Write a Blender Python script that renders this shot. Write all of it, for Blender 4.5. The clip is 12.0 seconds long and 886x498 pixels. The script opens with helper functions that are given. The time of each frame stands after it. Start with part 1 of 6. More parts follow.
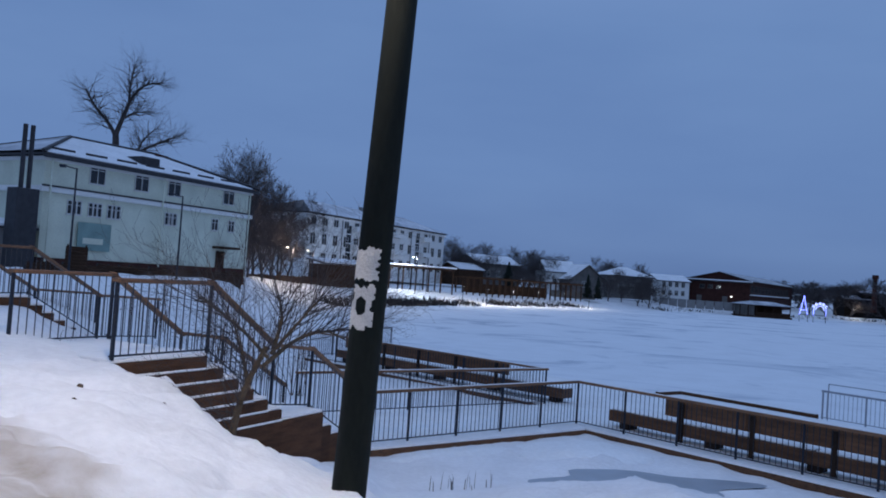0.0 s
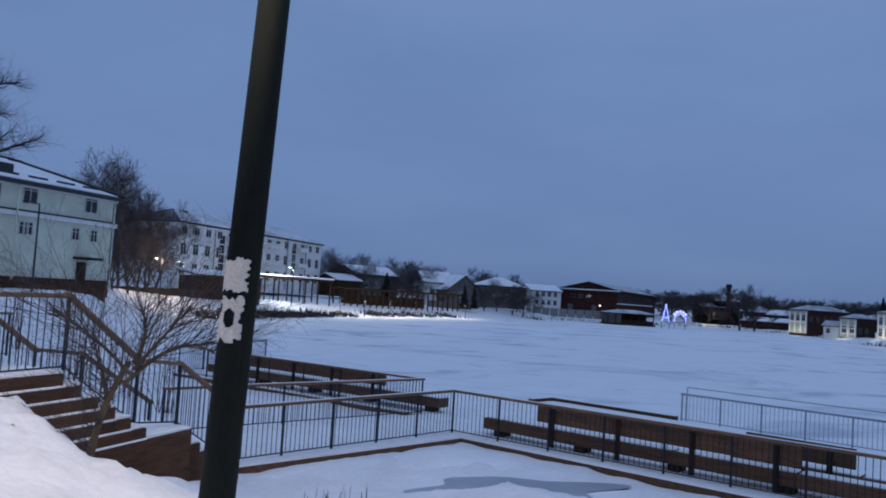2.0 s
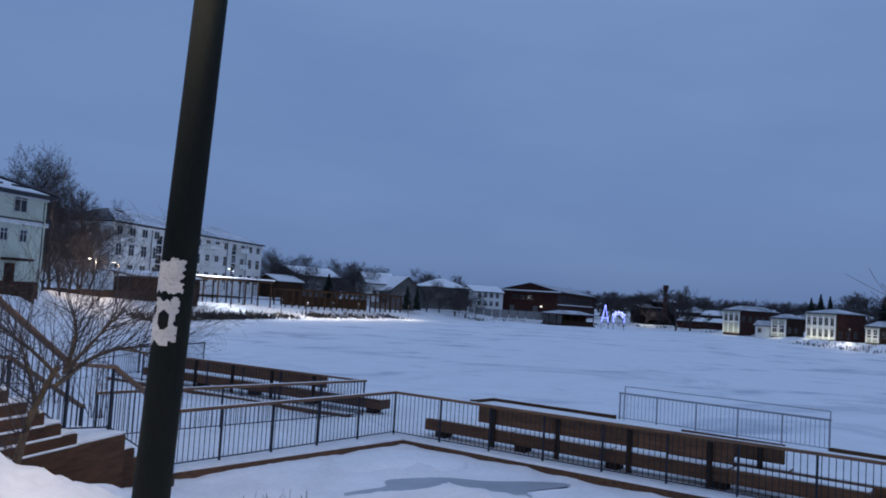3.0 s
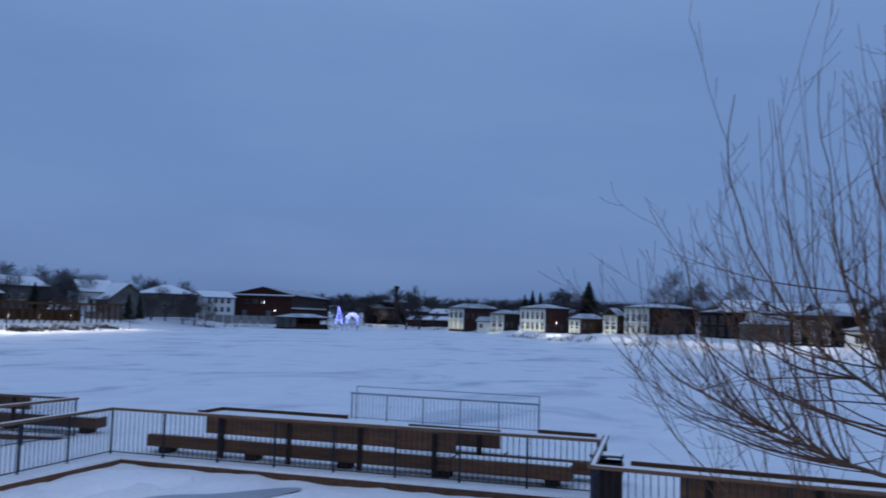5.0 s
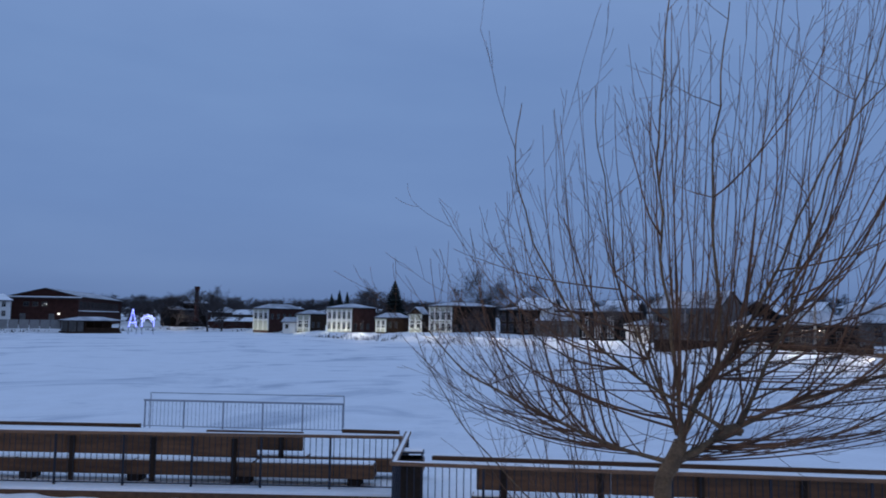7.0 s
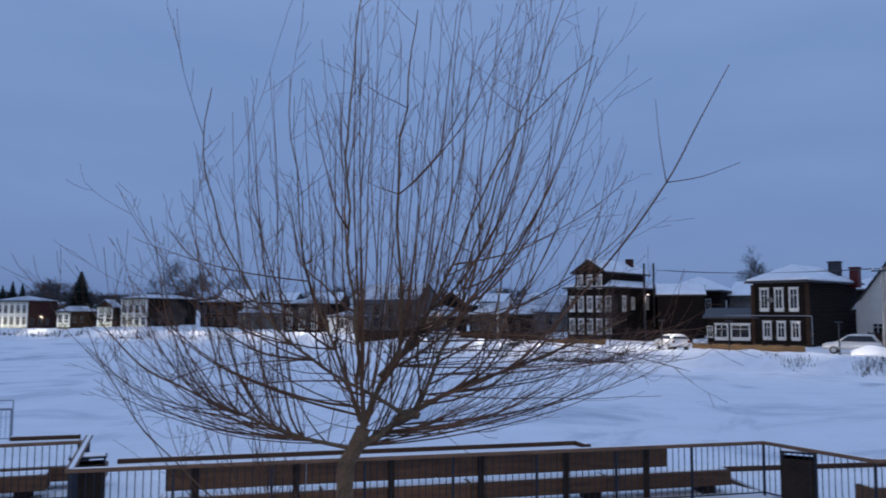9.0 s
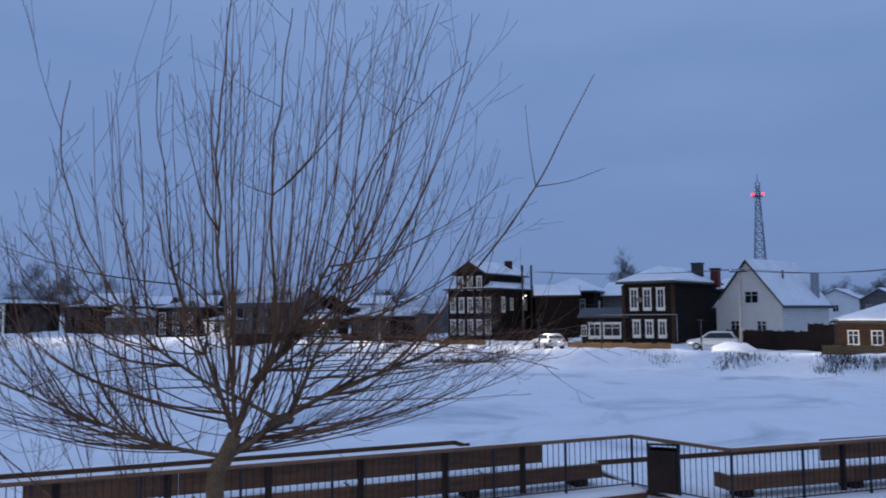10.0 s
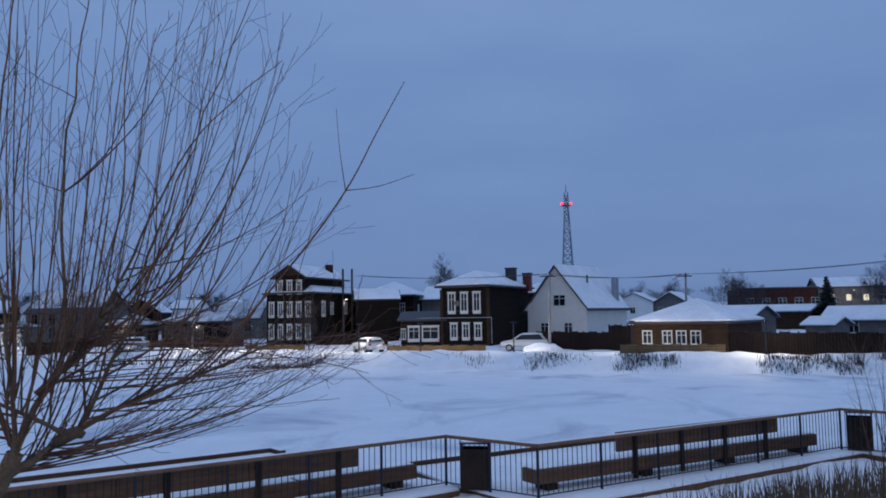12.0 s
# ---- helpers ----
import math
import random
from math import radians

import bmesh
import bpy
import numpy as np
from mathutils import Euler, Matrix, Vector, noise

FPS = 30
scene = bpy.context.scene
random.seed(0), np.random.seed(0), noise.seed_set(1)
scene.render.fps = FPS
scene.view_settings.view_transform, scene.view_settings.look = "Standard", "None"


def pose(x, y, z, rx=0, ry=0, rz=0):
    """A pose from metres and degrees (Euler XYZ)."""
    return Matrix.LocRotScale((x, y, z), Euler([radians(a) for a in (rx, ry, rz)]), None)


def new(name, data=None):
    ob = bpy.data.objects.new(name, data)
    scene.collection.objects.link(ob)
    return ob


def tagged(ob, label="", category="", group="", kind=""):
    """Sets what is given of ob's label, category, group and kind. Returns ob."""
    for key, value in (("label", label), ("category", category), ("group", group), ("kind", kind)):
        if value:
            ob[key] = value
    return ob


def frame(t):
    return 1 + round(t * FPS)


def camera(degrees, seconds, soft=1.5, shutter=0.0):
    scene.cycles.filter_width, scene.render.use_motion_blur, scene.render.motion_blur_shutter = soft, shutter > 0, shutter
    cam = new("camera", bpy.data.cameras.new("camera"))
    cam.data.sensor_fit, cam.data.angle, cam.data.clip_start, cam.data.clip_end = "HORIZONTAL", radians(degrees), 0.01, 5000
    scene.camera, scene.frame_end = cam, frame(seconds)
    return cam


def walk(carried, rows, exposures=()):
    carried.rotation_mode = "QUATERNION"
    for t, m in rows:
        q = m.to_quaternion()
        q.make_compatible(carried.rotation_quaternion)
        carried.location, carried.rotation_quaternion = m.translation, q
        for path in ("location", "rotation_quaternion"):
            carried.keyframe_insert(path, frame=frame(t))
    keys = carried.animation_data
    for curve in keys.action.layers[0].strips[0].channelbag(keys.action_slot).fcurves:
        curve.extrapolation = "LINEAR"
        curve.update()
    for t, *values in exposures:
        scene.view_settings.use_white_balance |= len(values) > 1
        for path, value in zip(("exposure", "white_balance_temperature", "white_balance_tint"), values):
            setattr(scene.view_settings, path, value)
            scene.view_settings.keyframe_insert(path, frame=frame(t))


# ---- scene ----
cam = camera(58.13, 12.0, soft=1.8, shutter=0.3)
EYE = 4.2
# seconds, x, y, heading, pitch, roll
ROWS = [
    (0.0, -0.0000, 0.0000, 0.00, 1.97, 3.94),
    (0.5, 0.0007, -0.0000, -0.14, 2.40, 3.90),
    (1.0, 0.0141, -0.0003, -2.79, 2.76, 3.81),
    (1.5, 0.0336, -0.0020, -6.65, 3.11, 3.76),
    (2.0, 0.0437, -0.0033, -8.68, 3.32, 3.60),
    (2.5, 0.0550, -0.0053, -10.93, 3.53, 3.49),
    (4.5, 0.1164, -0.0244, -23.66, 4.35, 2.55),
    (5.0, 0.1527, -0.0434, -31.76, 4.71, 1.54),
    (5.5, 0.1796, -0.0623, -38.28, 4.93, 1.20),
    (6.0, 0.1915, -0.0722, -41.33, 5.02, 1.01),
    (6.5, 0.1976, -0.0777, -42.94, 5.03, 0.96),
    (7.0, 0.2071, -0.0870, -45.58, 4.96, 0.73),
    (9.0, 0.2660, -0.1745, -66.54, 4.54, 0.17),
    (9.5, 0.2743, -0.1958, -71.04, 4.60, -0.19),
    (10.0, 0.2801, -0.2151, -75.02, 4.66, -0.46),
    (10.5, 0.2847, -0.2349, -79.04, 4.68, -0.51),
    (11.0, 0.2883, -0.2583, -83.72, 4.74, -0.61),
    (11.5, 0.2897, -0.2761, -87.26, 4.77, -0.90),
    (12.0, 0.2898, -0.2791, -87.84, 4.79, -0.90),
]
EXPOSURES = [(0.0, -0.05, 6150, 10), (1.5, -0.07, 6380, 11), (2.5, -0.02, 6540, 12), (4.5, 0.06, 6280, 10), (5.5, 0.07, 6240, 10), (7.0, 0.08, 6380, 11), (9.0, 0.20, 6580, 13), (10.0, 0.19, 6560, 13), (12.0, 0.09, 6430, 11)]
walk(cam, [(t, pose(x, y, EYE, 0, 0, yaw) @ pose(0, 0, 0, 90 + pitch, 0, 0) @ pose(0, 0, 0, 0, 0, roll)) for t, x, y, yaw, pitch, roll in ROWS], EXPOSURES)

# ---- sky at dusk: an overcast blue dome, darker towards the horizon
world = bpy.data.worlds.new("dusk_sky")
scene.world = world
world.use_nodes = True
wn, wl = world.node_tree.nodes, world.node_tree.links
wn.clear()
w_out, w_bg = wn.new("ShaderNodeOutputWorld"), wn.new("ShaderNodeBackground")
w_co, w_sep = wn.new("ShaderNodeTexCoord"), wn.new("ShaderNodeSeparateXYZ")
w_ramp, w_map = wn.new("ShaderNodeValToRGB"), wn.new("ShaderNodeMapping")
w_noise, w_mix, w_cr = wn.new("ShaderNodeTexNoise"), wn.new("ShaderNodeMixRGB"), wn.new("ShaderNodeValToRGB")
wl.new(w_co.outputs["Generated"], w_sep.inputs[0])
wl.new(w_sep.outputs["Z"], w_ramp.inputs[0])
SKY = [(0.0, (0.114, 0.184, 0.362)), (0.05, (0.145, 0.234, 0.440)), (0.14, (0.151, 0.250, 0.474)), (0.30, (0.152, 0.254, 0.482)), (1.0, (0.355, 0.495, 0.80))]
while len(w_ramp.color_ramp.elements) < len(SKY):
    w_ramp.color_ramp.elements.new(0.5)
for e, (p, c) in zip(w_ramp.color_ramp.elements, SKY):
    e.position, e.color = p, (*c, 1)
w_map.inputs["Scale"].default_value = (1.3, 1.3, 5.0)
wl.new(w_co.outputs["Generated"], w_map.inputs[0])
wl.new(w_map.outputs[0], w_noise.inputs["Vector"])
w_noise.inputs["Scale"].default_value, w_noise.inputs["Detail"].default_value = 2.2, 5
w_cr.color_ramp.elements[0].position, w_cr.color_ramp.elements[0].color = 0.3, (0.93, 0.94, 0.96, 1)
w_cr.color_ramp.elements[1].position, w_cr.color_ramp.elements[1].color = 0.7, (1.06, 1.05, 1.03, 1)
wl.new(w_noise.outputs["Fac"], w_cr.inputs[0])
w_mix.blend_type = "MULTIPLY"
w_mix.inputs[0].default_value = 1.0
wl.new(w_ramp.outputs[0], w_mix.inputs[1])
wl.new(w_cr.outputs[0], w_mix.inputs[2])
wl.new(w_mix.outputs[0], w_bg.inputs[0])
w_bg.inputs[1].default_value = 1.0
wl.new(w_bg.outputs[0], w_out.inputs[0])


def polar(az, d, z=0.0):
    """A place by its bearing (degrees clockwise from +y) and distance."""
    return Vector((d * math.sin(radians(az)), d * math.cos(radians(az)), z))


def lamp(name, where, power, colour, radius=0.15):
    data = bpy.data.lights.new(name, "POINT")
    data.energy, data.color, data.shadow_soft_size = power, colour, radius
    ob = new(name, data)
    ob.location = where
    return ob


WARM, COOL = (1.0, 0.80, 0.60), (0.93, 0.97, 1.0)
lamp("street_or_fill_glow", polar(-15.5, 5.75, 9.7), 1800, WARM, 0.25)
# unseen fill lamp added behind the camera to warm the benches and willow
lamp("street_or_fill_glow", polar(148, 7.5, 9.0), 420, WARM, 0.25)

# ---- materials
def material(name, colour, rough=0.8, metal=0.0, vary=0.25, scale=3.0, fine=40.0, bump=0.2, bump_scale=20.0, spec=0.3, colour2=None, stretch=(1, 1, 1), rnd=0.0):
    """Two scales of noise over a base colour, with a fine relief."""
    m = bpy.data.materials.new(name)
    m.use_nodes = True
    n, l = m.node_tree.nodes, m.node_tree.links
    b = n["Principled BSDF"]
    co, mp = n.new("ShaderNodeTexCoord"), n.new("ShaderNodeMapping")
    mp.inputs["Scale"].default_value = stretch
    l.new(co.outputs["Object"], mp.inputs[0])
    n1, n2 = n.new("ShaderNodeTexNoise"), n.new("ShaderNodeTexNoise")
    n1.inputs["Scale"].default_value, n1.inputs["Detail"].default_value = scale, 4
    n2.inputs["Scale"].default_value, n2.inputs["Detail"].default_value = fine, 3
    l.new(mp.outputs[0], n1.inputs["Vector"])
    l.new(mp.outputs[0], n2.inputs["Vector"])
    add = n.new("ShaderNodeMath")
    add.operation = "MULTIPLY_ADD"
    add.inputs[1].default_value = 0.6
    l.new(n1.outputs["Fac"], add.inputs[0])
    half = n.new("ShaderNodeMath")
    half.operation = "MULTIPLY"
    half.inputs[1].default_value = 0.4
    l.new(n2.outputs["Fac"], half.inputs[0])
    l.new(half.outputs[0], add.inputs[2])
    cr = n.new("ShaderNodeValToRGB")
    c2 = colour2 or tuple(min(1, c * (1 + vary)) for c in colour)
    c1 = tuple(c * (1 - vary) for c in colour) if colour2 is None else colour
    cr.color_ramp.elements[0].position, cr.color_ramp.elements[1].position = 0.33, 0.67
    cr.color_ramp.elements[0].color, cr.color_ramp.elements[1].color = (*c1, 1), (*c2, 1)
    l.new(add.outputs[0], cr.inputs[0])
    last = cr.outputs[0]
    if rnd:
        info, hsv, mr = n.new("ShaderNodeObjectInfo"), n.new("ShaderNodeHueSaturation"), n.new("ShaderNodeMapRange")
        mr.inputs["To Min"].default_value, mr.inputs["To Max"].default_value = 1 - rnd, 1 + rnd
        l.new(info.outputs["Random"], mr.inputs["Value"])
        l.new(mr.outputs[0], hsv.inputs["Value"])
        l.new(last, hsv.inputs["Color"])
        last = hsv.outputs[0]
    l.new(last, b.inputs["Base Color"])
    b.inputs["Roughness"].default_value, b.inputs["Metallic"].default_value = rough, metal
    b.inputs["Specular IOR Level"].default_value = spec
    if bump:
        bp, n3 = n.new("ShaderNodeBump"), n.new("ShaderNodeTexNoise")
        n3.inputs["Scale"].default_value, n3.inputs["Detail"].default_value = bump_scale, 4
        l.new(mp.outputs[0], n3.inputs["Vector"])
        l.new(n3.outputs["Fac"], bp.inputs["Height"])
        bp.inputs["Strength"].default_value, bp.inputs["Distance"].default_value = bump, 0.03
        l.new(bp.outputs[0], b.inputs["Normal"])
    return m


def banded(name, colour, pitch, rough=0.85, vary=0.3, axis="Z"):
    """Horizontal logs, boards or bricks: relief and seams repeat every pitch metres."""
    m = material(name, colour, rough, vary=vary, scale=1.2, fine=14, bump=0, spec=0.12)
    n, l = m.node_tree.nodes, m.node_tree.links
    b = n["Principled BSDF"]
    co, sep, mul, fr = n.new("ShaderNodeTexCoord"), n.new("ShaderNodeSeparateXYZ"), n.new("ShaderNodeMath"), n.new("ShaderNodeMath")
    l.new(co.outputs["Object"], sep.inputs[0])
    mul.operation, mul.inputs[1].default_value = "MULTIPLY", math.pi / pitch
    l.new(sep.outputs[axis], mul.inputs[0])
    fr.operation = "SINE"
    l.new(mul.outputs[0], fr.inputs[0])
    ab = n.new("ShaderNodeMath")
    ab.operation = "ABSOLUTE"
    l.new(fr.outputs[0], ab.inputs[0])
    bp = n.new("ShaderNodeBump")
    bp.inputs["Strength"].default_value, bp.inputs["Distance"].default_value = 0.9, pitch * 0.35
    l.new(ab.outputs[0], bp.inputs["Height"])
    l.new(bp.outputs[0], b.inputs["Normal"])
    return m


def glow(name, colour, strength):
    m = bpy.data.materials.new(name)
    m.use_nodes = True
    b = m.node_tree.nodes["Principled BSDF"]
    b.inputs["Base Color"].default_value = (*colour, 1)
    b.inputs["Emission Color"].default_value, b.inputs["Emission Strength"].default_value = (*colour, 1), strength
    return m


SNOW = material("snow", (0.80, 0.82, 0.84), 0.75, vary=0.09, scale=0.8, fine=9, bump=0.5, bump_scale=5, spec=0.2)
ROOFSNOW = material("roof_snow", (0.76, 0.78, 0.81), 0.8, vary=0.12, scale=0.5, fine=4, bump=0.4, bump_scale=3, spec=0.2)
THINSNOW = material("thin_roof_snow", (0.22, 0.24, 0.27), 0.8, colour2=(0.72, 0.74, 0.78), scale=0.35, fine=1.6, stretch=(1.0, 0.5, 1.0), bump=0.3, bump_scale=3, spec=0.2, rnd=0.15)
WOOD = material("stained_larch", (0.066, 0.033, 0.018), 0.65, colour2=(0.165, 0.082, 0.040), scale=2.0, fine=30, stretch=(1, 6, 6), bump=0.3, bump_scale=12, rnd=0.25)
DARKWOOD = material("black_brown_timber", (0.017, 0.012, 0.010), 0.8, colour2=(0.042, 0.028, 0.020), scale=2, fine=20, bump=0.2, spec=0.15)
STAIRWOOD = material("stair_larch", (0.042, 0.022, 0.013), 0.7, colour2=(0.105, 0.052, 0.027), scale=2.0, fine=30, stretch=(1, 6, 6), bump=0.3, bump_scale=12, spec=0.15, rnd=0.2)
RAILWOOD = material("handrail_larch", (0.10, 0.054, 0.032), 0.55, colour2=(0.20, 0.112, 0.064), scale=3, fine=30, bump=0.2, rnd=0.15)
STEEL = material("dark_painted_steel", (0.015, 0.019, 0.031), 0.45, metal=0.2, vary=0.3, bump=0.05, spec=0.4)
GALV = material("galvanised_steel", (0.27, 0.29, 0.33), 0.5, metal=0.3, vary=0.2, bump=0.05)
POLE = material("black_green_pole_paint", (0.010, 0.013, 0.011), 0.8, vary=0.35, scale=2, fine=30, stretch=(1, 1, .3), bump=0.15, bump_scale=30, spec=0.15)
PAPER = material("weathered_paper", (0.50, 0.49, 0.47), 0.9, vary=0.18, scale=9, fine=60, bump=0.5, bump_scale=40)
BARK = material("willow_bark", (0.055, 0.040, 0.027), 0.9, colour2=(0.165, 0.120, 0.078), scale=8, fine=60, bump=0.6, bump_scale=40)
TWIG = material("brown_twigs", (0.036, 0.023, 0.017), 0.85, colour2=(0.135, 0.074, 0.046), scale=2, fine=12, bump=0)
FARTWIG = material("far_bare_twigs", (0.062, 0.052, 0.052), 0.9, vary=0.3, bump=0)
NEEDLE = material("spruce_needles", (0.010, 0.018, 0.014), 0.9, vary=0.4, scale=2, bump=0)
SCRUB = material("dark_scrub", (0.030, 0.027, 0.024), 0.9, vary=0.4, scale=3, bump=0)
DRYGRASS = material("dry_grass", (0.042, 0.031, 0.022), 0.9, colour2=(0.115, 0.082, 0.053), scale=6, bump=0)
LOG = banded("dark_logs", (0.013, 0.0095, 0.0078), 0.26)
LOGGREY = banded("grey_boards", (0.145, 0.14, 0.135), 0.2)
BOARDBROWN = banded("brown_boards", (0.048, 0.028, 0.018), 0.18)
PLANKFENCE = banded("yellow_brown_planks", (0.20, 0.125, 0.065), 0.2, vary=0.25)
DARKFENCE = banded("dark_fence_sheet", (0.016, 0.0105, 0.0095), 0.22, axis="X")
BRICK = banded("red_brick", (0.060, 0.026, 0.021), 0.08, vary=0.35)
MINT = material("pale_mint_render", (0.62, 0.65, 0.53), 0.9, vary=0.14, scale=0.6, fine=8, bump=0.15)
CREAM = material("off_white_render", (0.70, 0.70, 0.68), 0.9, vary=0.08, scale=0.6, fine=8, bump=0.15)
WHITE = material("white_paint", (0.72, 0.72, 0.70), 0.6, vary=0.06, bump=0.05)
CASING = material("weathered_white_casing", (0.55, 0.55, 0.53), 0.7, vary=0.15, scale=2, fine=12, bump=0.1)
PALEWALL = material("pale_grey_render", (0.36, 0.37, 0.32), 0.9, vary=0.12, scale=0.6, fine=8, bump=0.15)
SIDING = banded("white_siding", (0.66, 0.64, 0.60), 0.2, vary=0.06)
ROOF = material("dark_roof_sheet", (0.035, 0.035, 0.04), 0.6, vary=0.3, bump=0.1)
REDMETAL = material("red_stack", (0.10, 0.012, 0.012), 0.5, vary=0.3)
CONCRETE = material("grey_concrete", (0.22, 0.22, 0.22), 0.9, vary=0.15, bump=0.3)
GLASS = material("dark_window_glass", (0.010, 0.012, 0.016), 0.08, vary=0.2, bump=0, spec=0.6)
CARPAINT = material("silver_car_paint", (0.52, 0.53, 0.54), 0.3, metal=0.3, vary=0.05, bump=0, spec=0.5)
RUBBER = material("black_rubber", (0.015, 0.015, 0.015), 0.8, bump=0)
SIGNGREEN = material("green_banner", (0.20, 0.30, 0.28), 0.6, vary=0.2, scale=1.2, bump=0)
ICE = material("bare_grey_ice", (0.34, 0.38, 0.43), 0.35, vary=0.15, scale=1.5, bump=0.1, spec=0.5)
LED = glow("blue_white_led", (0.20, 0.24, 1.0), 5.0)
LEDW = glow("white_led", (0.45, 0.52, 1.0), 3.0)
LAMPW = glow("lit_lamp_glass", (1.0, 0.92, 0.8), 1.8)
REDLAMP = glow("red_beacon", (1.0, 0.05, 0.10), 2.2)
LITWIN = glow("lit_window", (1.0, 0.84, 0.55), 0.6)


def lake_material():
    """Snow blown over ice: streaks of grey where the wind has bared it."""
    m = material("lake_snow", (0.77, 0.80, 0.84), 0.7, vary=0.06, scale=0.5, fine=6, bump=0.25, bump_scale=3, spec=0.25)
    n, l = m.node_tree.nodes, m.node_tree.links
    b = n["Principled BSDF"]
    old = b.inputs["Base Color"].links[0].from_socket
    co, mp, nz, cr, mx = n.new("ShaderNodeTexCoord"), n.new("ShaderNodeMapping"), n.new("ShaderNodeTexNoise"), n.new("ShaderNodeValToRGB"), n.new("ShaderNodeMixRGB")
    mp.inputs["Rotation"].default_value = (0, 0, radians(40))
    mp.inputs["Scale"].default_value = (0.10, 0.13, 1)
    l.new(co.outputs["Object"], mp.inputs[0])
    l.new(mp.outputs[0], nz.inputs["Vector"])
    nz.inputs["Scale"].default_value, nz.inputs["Detail"].default_value, nz.inputs["Distortion"].default_value = 1.0, 7, 1.1
    nz.inputs["Roughness"].default_value = 0.62
    cr.color_ramp.elements[0].position, cr.color_ramp.elements[1].position = 0.52, 0.66
    l.new(nz.outputs["Fac"], cr.inputs[0])
    l.new(cr.outputs[0], mx.inputs[0])
    l.new(old, mx.inputs[1])
    mx.inputs[2].default_value = (0.47, 0.52, 0.59, 1)
    l.new(mx.outputs[0], b.inputs["Base Color"])
    return m


def bank_material():
    """Bank snow, with trodden, sanded snow along the footpath."""
    m = material("bank_snow", (0.79, 0.80, 0.82), 0.75, vary=0.10, scale=0.9, fine=10, bump=1.0, bump_scale=9, spec=0.2)
    n, l = m.node_tree.nodes, m.node_tree.links
    b = n["Principled BSDF"]
    old = b.inputs["Base Color"].links[0].from_socket
    co, sep = n.new("ShaderNodeTexCoord"), n.new("ShaderNodeSeparateXYZ")
    l.new(co.outputs["Object"], sep.inputs[0])
    e = n.new("ShaderNodeMath")
    e.operation, e.inputs[1].default_value = "MULTIPLY_ADD", 0.72
    l.new(sep.outputs["X"], e.inputs[0])
    l.new(sep.outputs["Y"], e.inputs[2])
    nz, ad, mr, sp, mx, mm = n.new("ShaderNodeTexNoise"), n.new("ShaderNodeMath"), n.new("ShaderNodeMapRange"), n.new("ShaderNodeTexNoise"), n.new("ShaderNodeMixRGB"), n.new("ShaderNodeMath")
    l.new(co.outputs["Object"], nz.inputs["Vector"])
    nz.inputs["Scale"].default_value = 2.0
    nz.inputs["Detail"].default_value = 5
    ad.operation, ad.inputs[1].default_value = "MULTIPLY_ADD", 1.1
    l.new(nz.outputs["Fac"], ad.inputs[0])
    l.new(e.outputs[0], ad.inputs[2])
    mr.inputs["From Min"].default_value, mr.inputs["From Max"].default_value = 4.15, 3.70
    l.new(ad.outputs[0], mr.inputs["Value"])
    l.new(co.outputs["Object"], sp.inputs["Vector"])
    sp.inputs["Scale"].default_value, sp.inputs["Detail"].default_value = 5, 9
    mm.operation = "MULTIPLY"
    l.new(mr.outputs[0], mm.inputs[0])
    l.new(sp.outputs["Fac"], mm.inputs[1])
    l.new(mm.outputs[0], mx.inputs[0])
    l.new(old, mx.inputs[1])
    mx.inputs[2].default_value = (0.22, 0.150, 0.068, 1)
    l.new(mx.outputs[0], b.inputs["Base Color"])
    return m


LAKE, BANK = lake_material(), bank_material()

# ---- mesh helpers
def mesh_object(name, verts, faces, mat, parent=None, smooth=False):
    me = bpy.data.meshes.new(name)
    me.from_pydata([tuple(v) for v in verts], [], faces)
    me.materials.append(mat)
    if smooth:
        me.polygons.foreach_set("use_smooth", [True] * len(me.polygons))
    ob = new(name, me)
    ob.parent = parent
    return ob


def part(name, bm, mat, parent=None, label="", smooth=False):
    bmesh.ops.recalc_face_normals(bm, faces=bm.faces)
    me = bpy.data.meshes.new(name)
    bm.to_mesh(me)
    bm.free()
    me.materials.append(mat)
    if smooth:
        me.polygons.foreach_set("use_smooth", [True] * len(me.polygons))
    ob = new(name, me)
    ob.parent = parent
    return tagged(ob, label)


def shared(name, data, parent, m, label=""):
    """One more object on mesh data that exists."""
    ob = new(name, data)
    ob.parent = parent
    ob.matrix_basis = m
    return tagged(ob, label)


def base(name, m, label, category, group="", kind=""):
    ob = new(name)
    ob.matrix_basis = m
    ob.empty_display_size = 0.2
    return tagged(ob, label, category, group, kind)


def add_box(bm, x0, x1, y0, y1, z0, z1, bevel=0.0):
    v = bmesh.ops.create_cube(bm, size=1.0, matrix=Matrix.LocRotScale(((x0 + x1) / 2, (y0 + y1) / 2, (z0 + z1) / 2), None, (abs(x1 - x0), abs(y1 - y0), abs(z1 - z0))))["verts"]
    if bevel:
        bmesh.ops.bevel(bm, geom=list({e for q in v for e in q.link_edges}), offset=bevel, segments=1, affect="EDGES")
    return bm


def box(x0, x1, y0, y1, z0, z1, bevel=0.0):
    return add_box(bmesh.new(), x0, x1, y0, y1, z0, z1, bevel)


def add_tube(bm, a, b, r0, r1=None, sides=8):
    a, b = Vector(a), Vector(b)
    m = Matrix.Translation((a + b) / 2) @ (b - a).to_track_quat("Z", "Y").to_matrix().to_4x4()
    bmesh.ops.create_cone(bm, cap_ends=True, segments=sides, radius1=r0, radius2=r0 if r1 is None else r1, depth=(b - a).length, matrix=m)
    return bm


